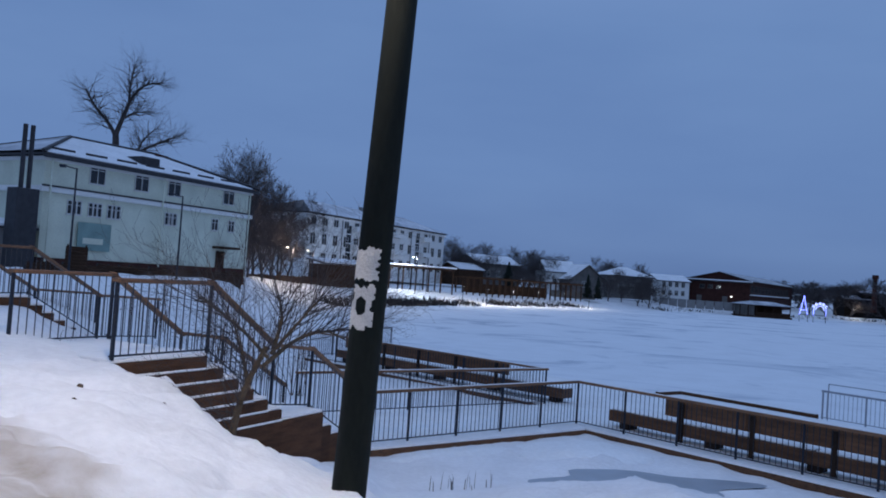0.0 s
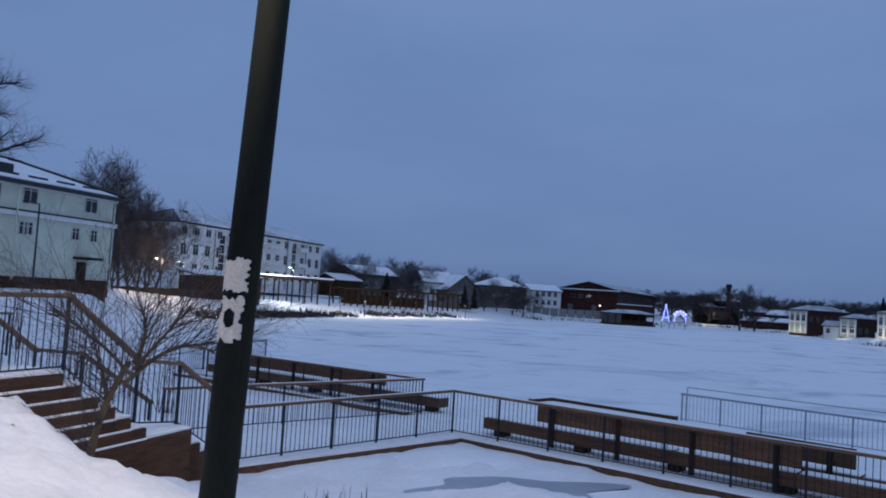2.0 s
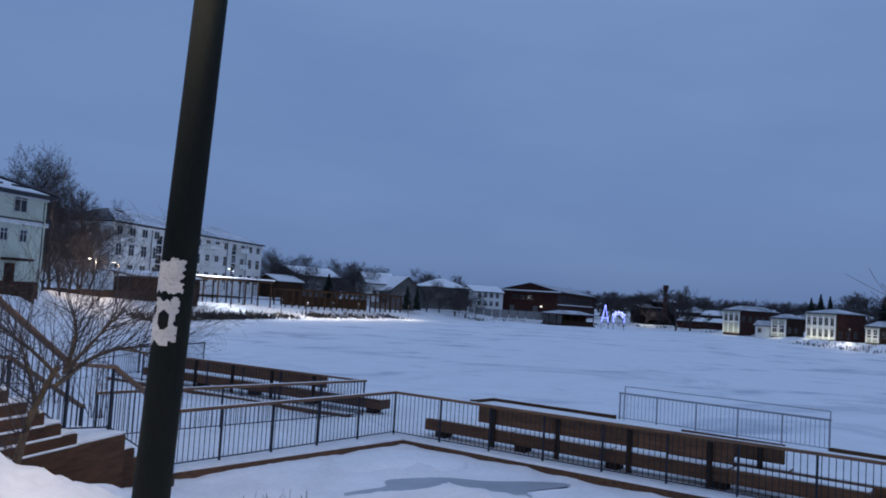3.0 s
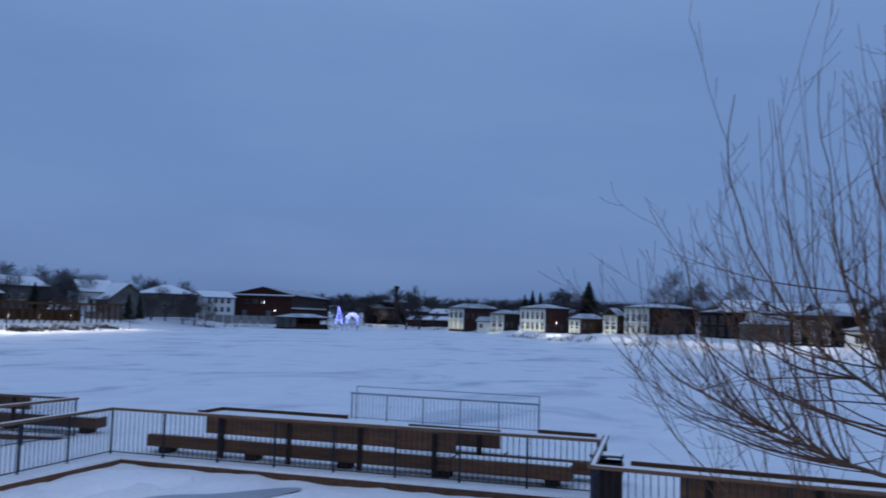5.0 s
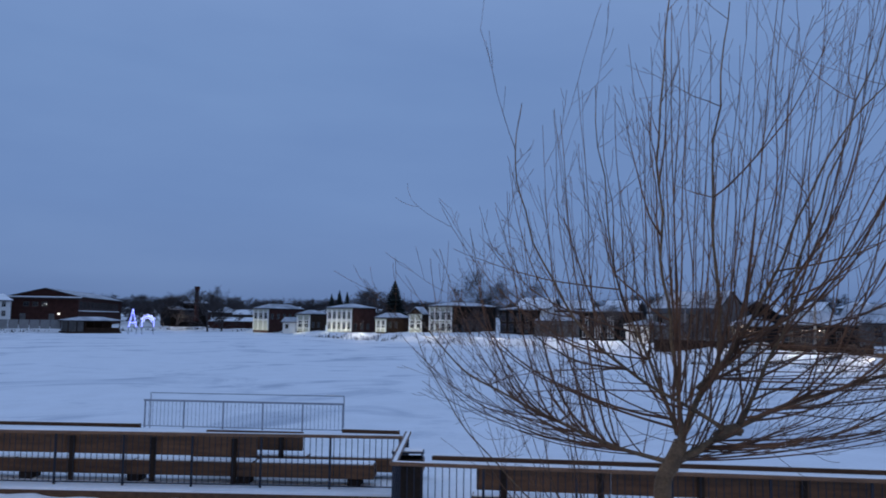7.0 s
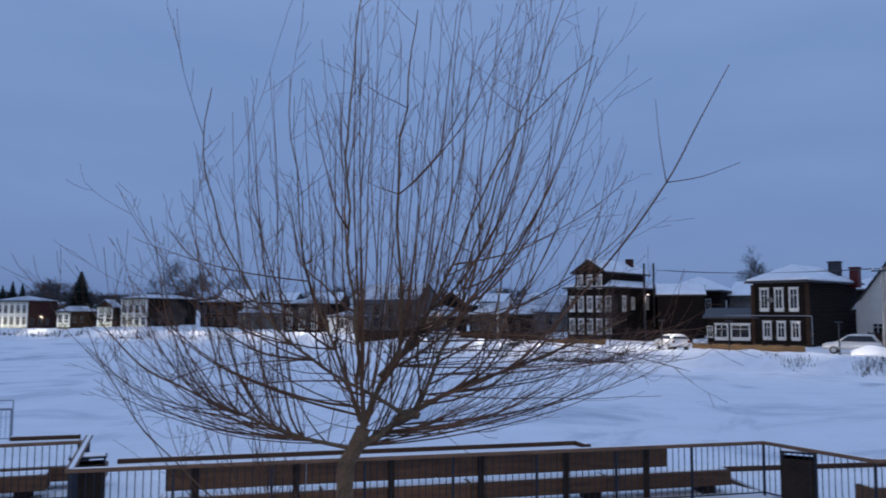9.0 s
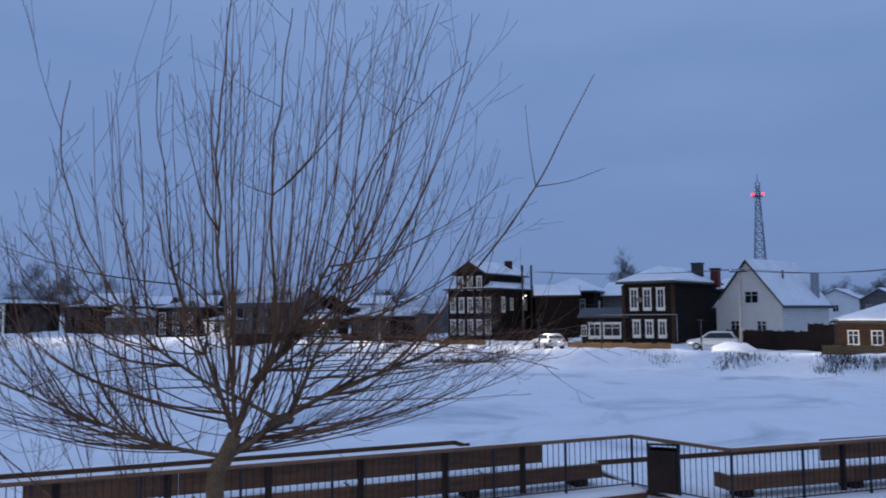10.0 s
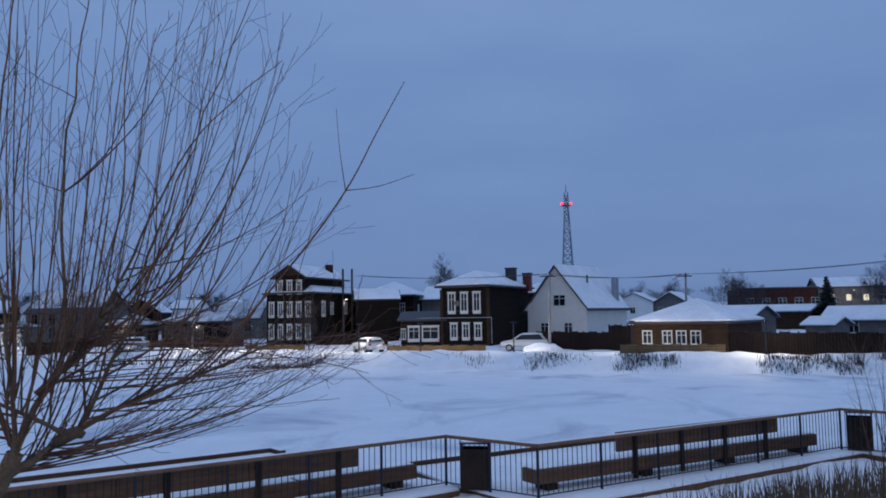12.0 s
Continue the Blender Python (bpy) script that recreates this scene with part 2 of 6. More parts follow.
def tube(a, b, r0, r1=None, sides=8):
    return add_tube(bmesh.new(), a, b, r0, r1, sides)


def lift(points, z0, z1):
    """A prism over a plan polygon."""
    bm = bmesh.new()
    lo, hi = [bm.verts.new((x, y, z0)) for x, y in points], [bm.verts.new((x, y, z1)) for x, y in points]
    n = len(points)
    bm.faces.new(hi), bm.faces.new(lo[::-1])
    for i in range(n):
        bm.faces.new((lo[i], lo[(i + 1) % n], hi[(i + 1) % n], hi[i]))
    return bm


# ---- the ground: one sheet with the lake, its banks and the land to the horizon
LAKE_EDGE = np.array([(52, -26), (56.7, -14.3), (60.8, -5), (62.8, 2.2), (67.5, 11), (70, 19.5), (78, 29), (87, 40), (91, 54), (94.5, 70), (95, 83), (94.5, 98), (96, 110),
                      (98, 124), (110, 151), (117, 177), (114, 197), (103, 201), (84, 188), (71, 184), (57, 180), (26, 154), (8.6, 131), (-1.4, 112.5), (-6.3, 103), (-12, 90), (-12.5, 75),
                      (-9.5, 58), (-7.5, 45), (-6, 37), (0, 31), (7, 24), (14, 15), (19, 5), (20.5, -2), (24, -9), (29, -20), (40, -32)], float)
LOW_EDGE = np.concatenate([LAKE_EDGE[:29], np.array([(-7.5, 33), (-6.2, 25), (-4.2, 19), (-2.6, 16.5), (-0.5, 14.3), (3.9, 19.0), (9.2, 12.0), (8.6, 9.6), (16.2, -1.6),
                                                     (15.4, -3.4), (20.6, -11.2), (29, -23), (40, -33)], float)])


def outside(points, edge):
    """Distance outside a closed outline; negative within it."""
    d = np.full(len(points), 1e9)
    inside = np.zeros(len(points), bool)
    for a, b in zip(edge, np.roll(edge, -1, 0)):
        ab, ap = b - a, points - a
        k = np.clip((ap @ ab) / (ab @ ab), 0, 1)
        d = np.minimum(d, np.linalg.norm(ap - k[:, None] * ab, axis=1))
        cross = (a[1] > points[:, 1]) != (b[1] > points[:, 1])
        with np.errstate(divide="ignore", invalid="ignore"):
            xs = a[0] + (points[:, 1] - a[1]) / (b[1] - a[1]) * (b[0] - a[0])
        inside ^= cross & (points[:, 0] < xs)
    return np.where(inside, -d, d)


BEARINGS = [-180, -60, -32, -24, -15, -8, 0, 12, 20, 28, 37, 45, 60, 75, 112, 122, 150, 180]
PLATEAU = [2.6, 2.7, 2.95, 2.95, 2.9, 2.0, 1.7, 1.7, 1.3, 0.8, 0.75, 0.85, 1.0, 0.92, 0.92, 1.6, 2.6, 2.6]
SLOPE_AZ = [-18.5, -13.85, -10.3, -6.7, -3.5]
RAMP = [10, 10, 10, 8, 7, 10, 9, 9, 8, 6, 4, 3, 2.8, 2.2, 2.2, 6, 10, 10]


def heights(points):
    az, dist = np.degrees(np.arctan2(points[:, 0], points[:, 1])), np.hypot(points[:, 0], points[:, 1])
    near = dist < 30
    plat = np.where(near, np.interp(az, [-180, -30, -18, -5, 40, 180], [2.65, 2.95, 2.8, 2.62, 2.6, 2.6]), np.interp(az, BEARINGS, PLATEAU))
    ramp = np.where(near, np.interp(az, [-180, -30, -18, -10, -4, 180], [5, 5, 6.0, 7.4, 10.0, 10]), np.interp(az, BEARINGS, RAMP))
    shore, low = outside(points, LAKE_EDGE), outside(points, LOW_EDGE)
    k = np.clip(low / ramp, 0, 1)
    soft = k * k * (3 - 2 * k)
    k = np.where(near, 0.75 * k + 0.25 * soft, soft)
    s = np.clip(shore / 2.0, 0, 1)
    z = 0.34 * s + (plat - 0.34) * k
    # the slope beside the stairs runs straight down from its crest to their foot
    crest_d, crest_z = np.interp(az, SLOPE_AZ, [9.0, 7.6, 7.0, 6.3, 6.0]), np.interp(az, SLOPE_AZ, [2.78, 2.56, 2.50, 2.45, 2.42])
    foot_d, foot_z = np.interp(az, SLOPE_AZ, [11.0, 12.8, 14.0, 16.0, 16.0]), np.interp(az, SLOPE_AZ, [2.62, 1.42, 0.98, 0.46, 0.40])
    s = np.where(dist < crest_d, plat + (crest_z - plat) * np.clip((dist - 3.5) / (crest_d - 3.5), 0, 1) ** 1.5, crest_z + (foot_z - crest_z) * np.clip((dist - crest_d) / (foot_d - crest_d), 0, 1))
    w = np.clip((az + 21) / 2.5, 0, 1) * np.clip((-3.0 - az) / 2.0, 0, 1) * near * np.clip((foot_d + 1.5 - dist) / 1.5, 0, 1)
    z = z + (s - z) * w
    # the land goes on rising gently past the shore
    z += np.where(dist > 60, np.clip(low - 14, 0, 400) * 0.022, 0)
    return z, shore, low


RINGS = np.concatenate([np.arange(0.4, 4.0, 0.22), np.arange(4.0, 11.0, 0.11), np.arange(11.0, 24, 0.22), 24 * 1.028 ** np.arange(0, 112), [700, 1000, 1500, 2300, 3500]])
ANGLES = np.concatenate([np.arange(-36, 124, 0.45), np.arange(124, 324, 5.0)])
gx = (RINGS[:, None] * np.sin(np.radians(ANGLES))[None]).ravel()
gy = (RINGS[:, None] * np.cos(np.radians(ANGLES))[None]).ravel()
gp = np.stack([gx, gy], 1)
gz, g_shore, g_low = heights(gp)
lumps = np.array([noise.noise(Vector((x * 0.55, y * 0.55, 0))) * 0.09 + noise.noise(Vector((x * 1.7, y * 1.7, 3))) * 0.05 + (noise.noise(Vector((x * 4.1, y * 4.1, 5))) * 0.028 if x * x + y * y < 400 else 0) + noise.noise(Vector((x * 0.12, y * 0.12, 7))) * 0.10 for x, y in gp])
# trodden, crusted snow close to the path
crust = np.array([0.07 * abs(noise.noise(Vector((x * 1.3, y * 1.3, 11)))) + 0.055 * noise.noise(Vector((x * 2.6, y * 2.6, 13))) - 0.05 * max(0.0, noise.noise(Vector((x * 3.4, y * 3.4, 17))) - 0.25) * 4 * max(0.0, 0.5 + noise.noise(Vector((x * 0.7, y * 0.7, 19)))) if x * x + y * y < 150 else 0.0 for x, y in gp])
gz = gz + 1.5 * crust * np.clip(g_low / 2.0, 0, 1)
gz = gz + lumps * np.clip(g_shore / 1.5, 0, 1) * np.where(np.hypot(gx, gy) > 40, 1.6, 1.0)
# a ploughed ridge of snow on the lake side of the far street
g_az = np.degrees(np.arctan2(gx, gy))
gz += np.where((g_az > 37) & (g_az < 118) & (np.hypot(gx, gy) > 45), (0.32 + 0.10 * np.sin(gx * 0.31 + gy * 0.23) + 0.05 * np.sin(gx * 1.3 - gy * 0.8)) * np.exp(-((g_low - 3.3) / 1.3) ** 2), 0)
# the hollow of the frozen puddle
hollow = np.clip(1.5 - np.hypot((gx - 4.25) / 2.3, (gy - 15.75) / 1.15) * 0.9, 0, 1)
gz += (0.385 - gz) * np.clip(hollow * 1.6, 0, 1) * (g_low < 3)
na, nr = len(ANGLES), len(RINGS)
g_faces = [(i * na + j, i * na + (j + 1) % na, (i + 1) * na + (j + 1) % na, (i + 1) * na + j) for i in range(nr - 1) for j in range(na)]
g_faces.append(tuple(range(na - 1, -1, -1)))
ground = mesh_object("ground", np.stack([gx, gy, gz], 1).tolist(), [f[::-1] for f in g_faces], BANK, smooth=True)
ground.data.materials.append(LAKE)
for f, p in zip(g_faces, ground.data.polygons):
    p.material_index = 1 if all(g_shore[i] < 0.4 for i in f) else 0
tagged(ground, "snow-covered lake and its banks with a sanded footpath", "ground", kind="structure")


def ground_z(x, y):
    z, shore, _ = heights(np.array([[x, y]], float))
    return float(z[0])


# bare ice on a puddle below the boardwalk
bm = bmesh.new()
ring = []
for i in range(40):
    a = 2 * math.pi * i / 40
    r = 1 + 0.35 * noise.noise(Vector((math.cos(a) * 1.6, math.sin(a) * 1.6, 2)))
    ring.append(bm.verts.new((4.25 + 2.15 * r * math.cos(a) + 0.3 * math.sin(3 * a), 15.75 + 0.25 * math.cos(a) + 1.0 * r * math.sin(a), 0.0)))
bm.faces.new(ring)
puddle = part("ice_patch", bm, ICE)
puddle.location.z = 0.405
tagged(puddle, "grey bare ice of a frozen puddle on the snow", "ice", kind="structure")

# ---- boardwalk over the shore
DECK, RAIL = 0.5, 1.09
BAYS = [
    [(-2.5, 15.9), (4.05, 21.0), (3.5, 24.7), (-3.7, 19.6)],
    [(3.5, 24.7), (-5.4, 33.2), (-1.2, 38.8), (8.0, 28.65)],
    [(4.05, 21.0), (3.5, 24.7), (8.0, 28.65), (9.05, 29.4), (17.75, 18.95), (13.1, 13.6), (11.9, 12.4)],
    [(9.6, 10.7), (13.1, 13.6), (15.3, 15.0), (22.7, 5.44), (18.4, 0.4), (17.8, 0.1)],
    [(16.0, -1.6), (18.4, 0.4), (20.35, 1.47), (25.2, -6.1), (22.5, -10.0), (21.9, -10.4)],
    [(20.6, -11.0), (22.5, -10.0), (25.2, -6.1), (33, -15.5), (28.5, -20.5)],
]
for pts in BAYS:
    deck = base("boardwalk", Matrix(), "brown plank boardwalk covered with trodden snow", "boardwalk", kind="structure")
    part("deck_frame", lift(pts, 0.02, DECK - 0.05), WOOD, deck)
    cx, cy = sum(p[0] for p in pts) / len(pts), sum(p[1] for p in pts) / len(pts)
    inner = [(cx + (x - cx) * 0.998, cy + (y - cy) * 0.998) for x, y in pts]
    part("snow_cover", lift(inner, DECK - 0.052, DECK), SNOW, deck, "trodden snow on the planks")


def kerb(a, b):
    a, b = Vector((*a, 0)), Vector((*b, 0))
    n = (b - a).length
    ob = part("kerb_beam", box(0, n, -0.10, 0.10, DECK - 0.1, DECK + 0.11, 0.02), STAIRWOOD)
    ob.matrix_basis = Matrix.Translation(a) @ Matrix.Rotation(math.atan2(b.y - a.y, b.x - a.x), 4, "Z")
    tagged(ob, "brown timber kerb along the boardwalk edge, snow on top", "kerb", "boardwalk kerbs")
    s = part("snow_strip", box(0.02, n - 0.02, -0.08, 0.07, DECK + 0.108, DECK + 0.135, 0.01), SNOW, ob)
    return ob


for a, b in [((8.0, 28.65), (9.05, 29.4)), ((9.05, 29.4), (12.35, 25.7)), ((16.6, 20.4), (17.75, 18.95)), ((15.3, 15.0), (22.7, 5.44)), ((22.7, 5.44), (22.2, 5.0)), ((20.35, 1.47), (25.2, -6.1)), ((25.2, -6.1), (24.8, -6.6))]:
    kerb(a, b)

# ---- railings
POST_BM = box(-0.023, 0.023, -0.023, 0.023, 0, 1.0, 0.005)
POST_ME = bpy.data.meshes.new("post")
POST_BM.to_mesh(POST_ME), POST_BM.free(), POST_ME.materials.append(STEEL)
BAL_BM = tube((0, 0, 0), (0, 0, 1), 0.009, sides=5)
BAL_ME = bpy.data.meshes.new("baluster")
BAL_BM.to_mesh(BAL_ME), BAL_BM.free(), BAL_ME.materials.append(STEEL)
BALG_ME = BAL_ME.copy()
BALG_ME.materials[0] = GALV
POSTG_ME = POST_ME.copy()
POSTG_ME.materials[0] = GALV


def railing(a, b, posts, wood=True, height=RAIL, label="", gap=0.128, grey=False, snow=True, ends=(True, True)):
    """A railing from a to b (feet); posts divide it evenly, and balusters fill it."""
    a, b = Vector(a), Vector(b)
    run = Vector((b.x - a.x, b.y - a.y, 0)).length
    rise = (b.z - a.z) / run
    m = Matrix.Translation(a) @ Matrix.Rotation(math.atan2(b.y - a.y, b.x - a.x), 4, "Z")
    ob = base("railing", m, label or "dark steel railing with thin balusters and a brown timber handrail", "railing", "boardwalk railings")
    post_me, bal_me = (POSTG_ME, BALG_ME) if grey else (POST_ME, BAL_ME)
    steel = GALV if grey else STEEL
    xs = [run * i / posts for i in range(posts + 1)]
    for i, x in enumerate(xs):
        if (i == 0 and not ends[0]) or (i == posts and not ends[1]):
            continue
        shared("post", post_me, ob, Matrix.Translation((x, 0, x * rise)) @ Matrix.Diagonal((1, 1, height - 0.05, 1)))
    sh = Matrix.Identity(4)
    sh[2][0] = rise
    for name, z0, z1, w, mat in (("top_rail", height - 0.06, height, 0.07 if wood else 0.025, RAILWOOD if wood else steel), ("bottom_rail", 0.05, 0.075, 0.013, steel)):
        bm = box(-0.05, run + 0.05, -w, w, z0, z1, 0.012 if wood and name == "top_rail" else 0.004)
        bmesh.ops.transform(bm, matrix=sh, verts=bm.verts)
        part(name, bm, mat, ob)
    if snow and wood:
        bm = box(0.0, run, -0.02, 0.055, height, height + 0.014, 0.006)
        bmesh.ops.transform(bm, matrix=sh, verts=bm.verts)
        part("snow_line", bm, SNOW, ob)
    n = int(run / gap)
    for i in range(1, n):
        x = run * i / n
        if min(abs(x - q) for q in xs) > 0.05:
            shared("baluster", bal_me, ob, Matrix.Translation((x, 0, x * rise + 0.06)) @ Matrix.Diagonal((1, 1, height - 0.11, 1)))
    return ob


D = DECK
railing((-1.6, 16.95, D), (3.9, 21.6, D), 5, height=1.15)
railing((3.9, 21.6, D), (12.1, 12.8, D), 8, height=1.15, ends=(False, True))
railing((13.0, 13.5, D), (10.15, 10.85, D), 3)
railing((10.15, 10.85, D), (18.1, 0.4, D), 8, ends=(False, True))
railing((18.1, 0.4, D), (16.7, -1.5, D), 2, ends=(False, True))
railing((16.7, -1.5, D), (22.2, -9.95, D), 6, ends=(False, True))
railing((22.2, -9.95, D), (20.8, -11.3, D), 1, ends=(False, True))
railing((20.8, -11.3, D), (28.3, -20.2, D), 7, ends=(False, True))
railing((-3.4, 20.0, D), (3.45, 24.75, D), 5)
railing((3.45, 24.75, D), (-5.2, 33.0, D), 7, ends=(False, True))
railing((-5.2, 33.0, D), (-2.2, 38.6, D), 4, wood=False, ends=(False, True))
# the grey fence round the bathing place at the outer edge
grey = "grey galvanised steel railing on the outer edge of the boardwalk"
railing((12.4, 25.5, D), (16.6, 20.4, D), 5, wood=False, height=0.92, grey=True, label=grey, gap=0.13, snow=False)
frame_top = base("handrail_frame", Matrix(), "thin grey steel handrail frame behind the bathing place railing", "handrail")
part("rail_bar", tube((13.65, 27.7, D + 0.9), (18.2, 22.35, D + 0.9), 0.016, sides=6), GALV, frame_top)
for x, y in ((13.65, 27.7), (18.2, 22.35)):
    part("rail_post", tube((x, y, 0.0), (x, y, D + 0.9), 0.02, sides=6), GALV, frame_top)
part("snow_clump", box(-0.3, 0.3, -0.03, 0.03, 0, 0.03), SNOW, frame_top).matrix_basis = Matrix.Translation((17.95, 22.64, D + 0.915)) @ Matrix.Rotation(radians(1.4), 4, "Z") @ Matrix.Rotation(radians(-51), 4, "Z")

# ---- stairs
def stairs(origin, direction, width, profile, label, ledge=0.0):
    """profile: pieces (start, end, top height) along the run; the body under them is clad with planks."""
    m = Matrix.Translation((*origin, 0)) @ Matrix.Rotation(math.atan2(direction[1], direction[0]), 4, "Z")
    ob = base("staircase", m, label, "stairs")
    for i, (s0, s1, z) in enumerate(profile):
        out = -ledge * i if i <= 6 else 0.0
        body = part("step", box(s0, s1 + 0.03, out, width, max(z - 1.35, -0.1), z - 0.035, 0.008), STAIRWOOD, ob)
        if ledge and 0 < i <= 6:
            part("ledge_snow", box(profile[0][0], s0 + 0.02, out + 0.01, out + ledge - 0.005, z - 0.04, z - 0.005, 0.008), SNOW, body)
            part("side_board", box(profile[0][0], s0 + 0.03, out, out + ledge * 3, max(z - 1.2, -0.1), z - 0.042), STAIRWOOD, body)
        part("tread_snow", box(s0 + 0.02, s1 + 0.02, out + 0.03, width - 0.03, z - 0.036, z + 0.02, 0.012), SNOW, body)
    return ob


def flight(s, z, steps, tread=0.32, riser=0.18):
    return [(s + i * tread, s + (i + 1) * tread, z - (i + 1) * riser) for i in range(steps)]


P1 = [(0.0, 1.75, 2.8)] + flight(1.75, 2.8, 5, riser=0.19) + [(3.35, 4.5, 1.67)] + flight(4.5, 1.67, 6, 0.34)
stairs((-4.2, 10.4), (0.45, 0.893), 2.2, P1, "brown timber stairs with a landing, snow on the treads", 0.045)
P2 = [(-2.5, 0.0, 3.15)] + flight(0.0, 3.15, 6, 0.34)
stairs((-9.0, 17.6), (0.35, 0.93), 2.2, P2, "brown timber stairs further along the bank, snow on the treads")


def stair_rails(origin, direction, width, knots, sides=(0.04, None)):
    d = Vector((*direction, 0)).normalized()
    n = Vector((-d.y, d.x, 0))
    for off in (0.05, width - 0.05):
        for (s0, z0), (s1, z1) in zip(knots, knots[1:]):
            a, b = Vector((*origin, 0)) + d * s0 + n * off, Vector((*origin, 0)) + d * s1 + n * off
            railing((a.x, a.y, z0), (b.x, b.y, z1), max(1, round((s1 - s0) / 1.5)), ends=(True, s1 == knots[-1][0]), label="stair railing of dark steel with a brown timber handrail", snow=False)


stair_rails((-4.2, 10.4), (0.45, 0.893), 2.2, [(0.05, 2.8), (1.8, 2.8), (3.4, 1.8), (4.5, 1.67), (6.5, 0.6)])
stair_rails((-9.0, 17.6), (0.35, 0.93), 2.2, [(-2.4, 3.15), (0.0, 3.15), (2.1, 2.1), (4.2, 2.0)])

# ---- benches on the boardwalk
def bench(a, b, back, label, up=0.0):
    """A long bench from a to b (ends of the seat); back: (start, end) of the backrest along it."""
    a, b = Vector((*a, DECK)), Vector((*b, DECK))
    n = (b - a).length
    ob = base("long_bench", Matrix.Translation(a) @ Matrix.Rotation(math.atan2(b.y - a.y, b.x - a.x), 4, "Z"), label, "bench", "long boardwalk benches")
    k = max(2, round(n / 2.6))
    for i in range(k):
        x0, x1 = n * i / k, n * (i + 1) / k
        seat = part("seat", box(x0 + 0.004, x1 - 0.004, -0.02, 0.52, 0.165, 0.455, 0.012), WOOD, ob)
        part("seat_snow", box(x0 + 0.03, x1 - 0.03, 0.06, 0.5, 0.453, 0.49, 0.02), SNOW, seat)
    for i in range(k + 1):
        x = 0.45 + (n - 0.9) * i / k
        part("leg", box(x - 0.14, x + 0.14, 0.05, 0.47, 0.0, 0.167), DARKWOOD, ob)
    s0, s1 = back
    k = max(1, round((s1 - s0) / 2.3))
    for i in range(k):
        x0, x1 = s0 + (s1 - s0) * i / k, s0 + (s1 - s0) * (i + 1) / k
        part("backrest", box(x0 + 0.004, x1 - 0.004, -0.02, 0.055, 0.60 + up, 1.03 + up, 0.01), WOOD, ob)
    k = max(2, round((s1 - s0) / 1.9))
    for i in range(k + 1):
        x = s0 + 0.5 + (s1 - s0 - 1.0) * i / k
        part("upright", box(x - 0.06, x + 0.06, -0.075, -0.022, 0.02, 0.99 + up, 0.008), DARKWOOD, ob)
    return ob


BENCH = "long bench of dark-stained brown planks on the snowy boardwalk"
bench((-4.0, 32.4), (4.05, 24.9), (0.5, 8.8), BENCH)
bench((4.75, 21.5), (11.9, 13.4), (1.7, 8.2), BENCH)
bench((9.7, 17.3), (13.2, 13.2), (0.3, 2.6), "shorter bench of dark-stained brown planks on the snowy boardwalk")
bench((11.2, 9.9), (18.05, 1.05), (0.1, 9.75), BENCH)
bench((17.25, -1.5), (21.95, -9.2), (2.2, 7.5), BENCH, 0.03)


# ---- litter bins
def litter_bin(x, y, turn):
    ob = base("litter_bin", Matrix.Translation((x, y, DECK)) @ Matrix.Rotation(radians(turn), 4, "Z"), "dark steel litter bin with brown plank sides", "litter bin", "litter bins")
    part("panel", box(-0.31, 0.31, -0.26, -0.20, 0.02, 0.86, 0.008), DARKWOOD, ob)
    part("panel", box(-0.31, 0.31, 0.20, 0.26, 0.02, 0.86, 0.008), DARKWOOD, ob)
    part("container", box(-0.26, 0.26, -0.195, 0.195, 0.04, 0.70, 0.01), STEEL, ob)
    for s in (-0.29, 0.29):
        part("side_post", box(s - 0.02, s + 0.02, -0.19, 0.19, 0.0, 0.98, 0.005), STEEL, ob)
    part("roof_plate", box(-0.33, 0.33, -0.2, 0.2, 0.962, 0.99, 0.005), STEEL, ob)
    part("snow_cap", box(-0.30, 0.30, -0.18, 0.18, 0.988, 1.03, 0.02), SNOW, ob)
    return ob


litter_bin(11.6, 12.0, 135)
litter_bin(17.75, -0.25, 85)
litter_bin(22.2, -10.45, 65)

# ---- the street lamp on the bank
foot = polar(-5.6, 6.5)
foot.z = ground_z(foot.x, foot.y) - 0.3
lean = Vector((0.0365, 0.0, 1.0)).normalized()
lamp_post = base("street_lamp", Matrix.Translation(foot), "tall dark painted steel lamp post with torn paper notices", "street lamp")


def on_pole(h):
    return lean * h


part("pole", tube((0, 0, 0), on_pole(7.2), 0.142, 0.118, sides=28), POLE, lamp_post, smooth=True)
head = part("lamp_head", box(-0.16, 0.16, -0.35, 0.35, 0, 0.12, 0.04), STEEL, lamp_post)
head.location = on_pole(7.2) + Vector((-0.95, -0.85, 0.32))
part("arm", tube(on_pole(7.15), on_pole(7.2) + Vector((-0.95, -0.85, 0.36)), 0.045, sides=8), STEEL, lamp_post)


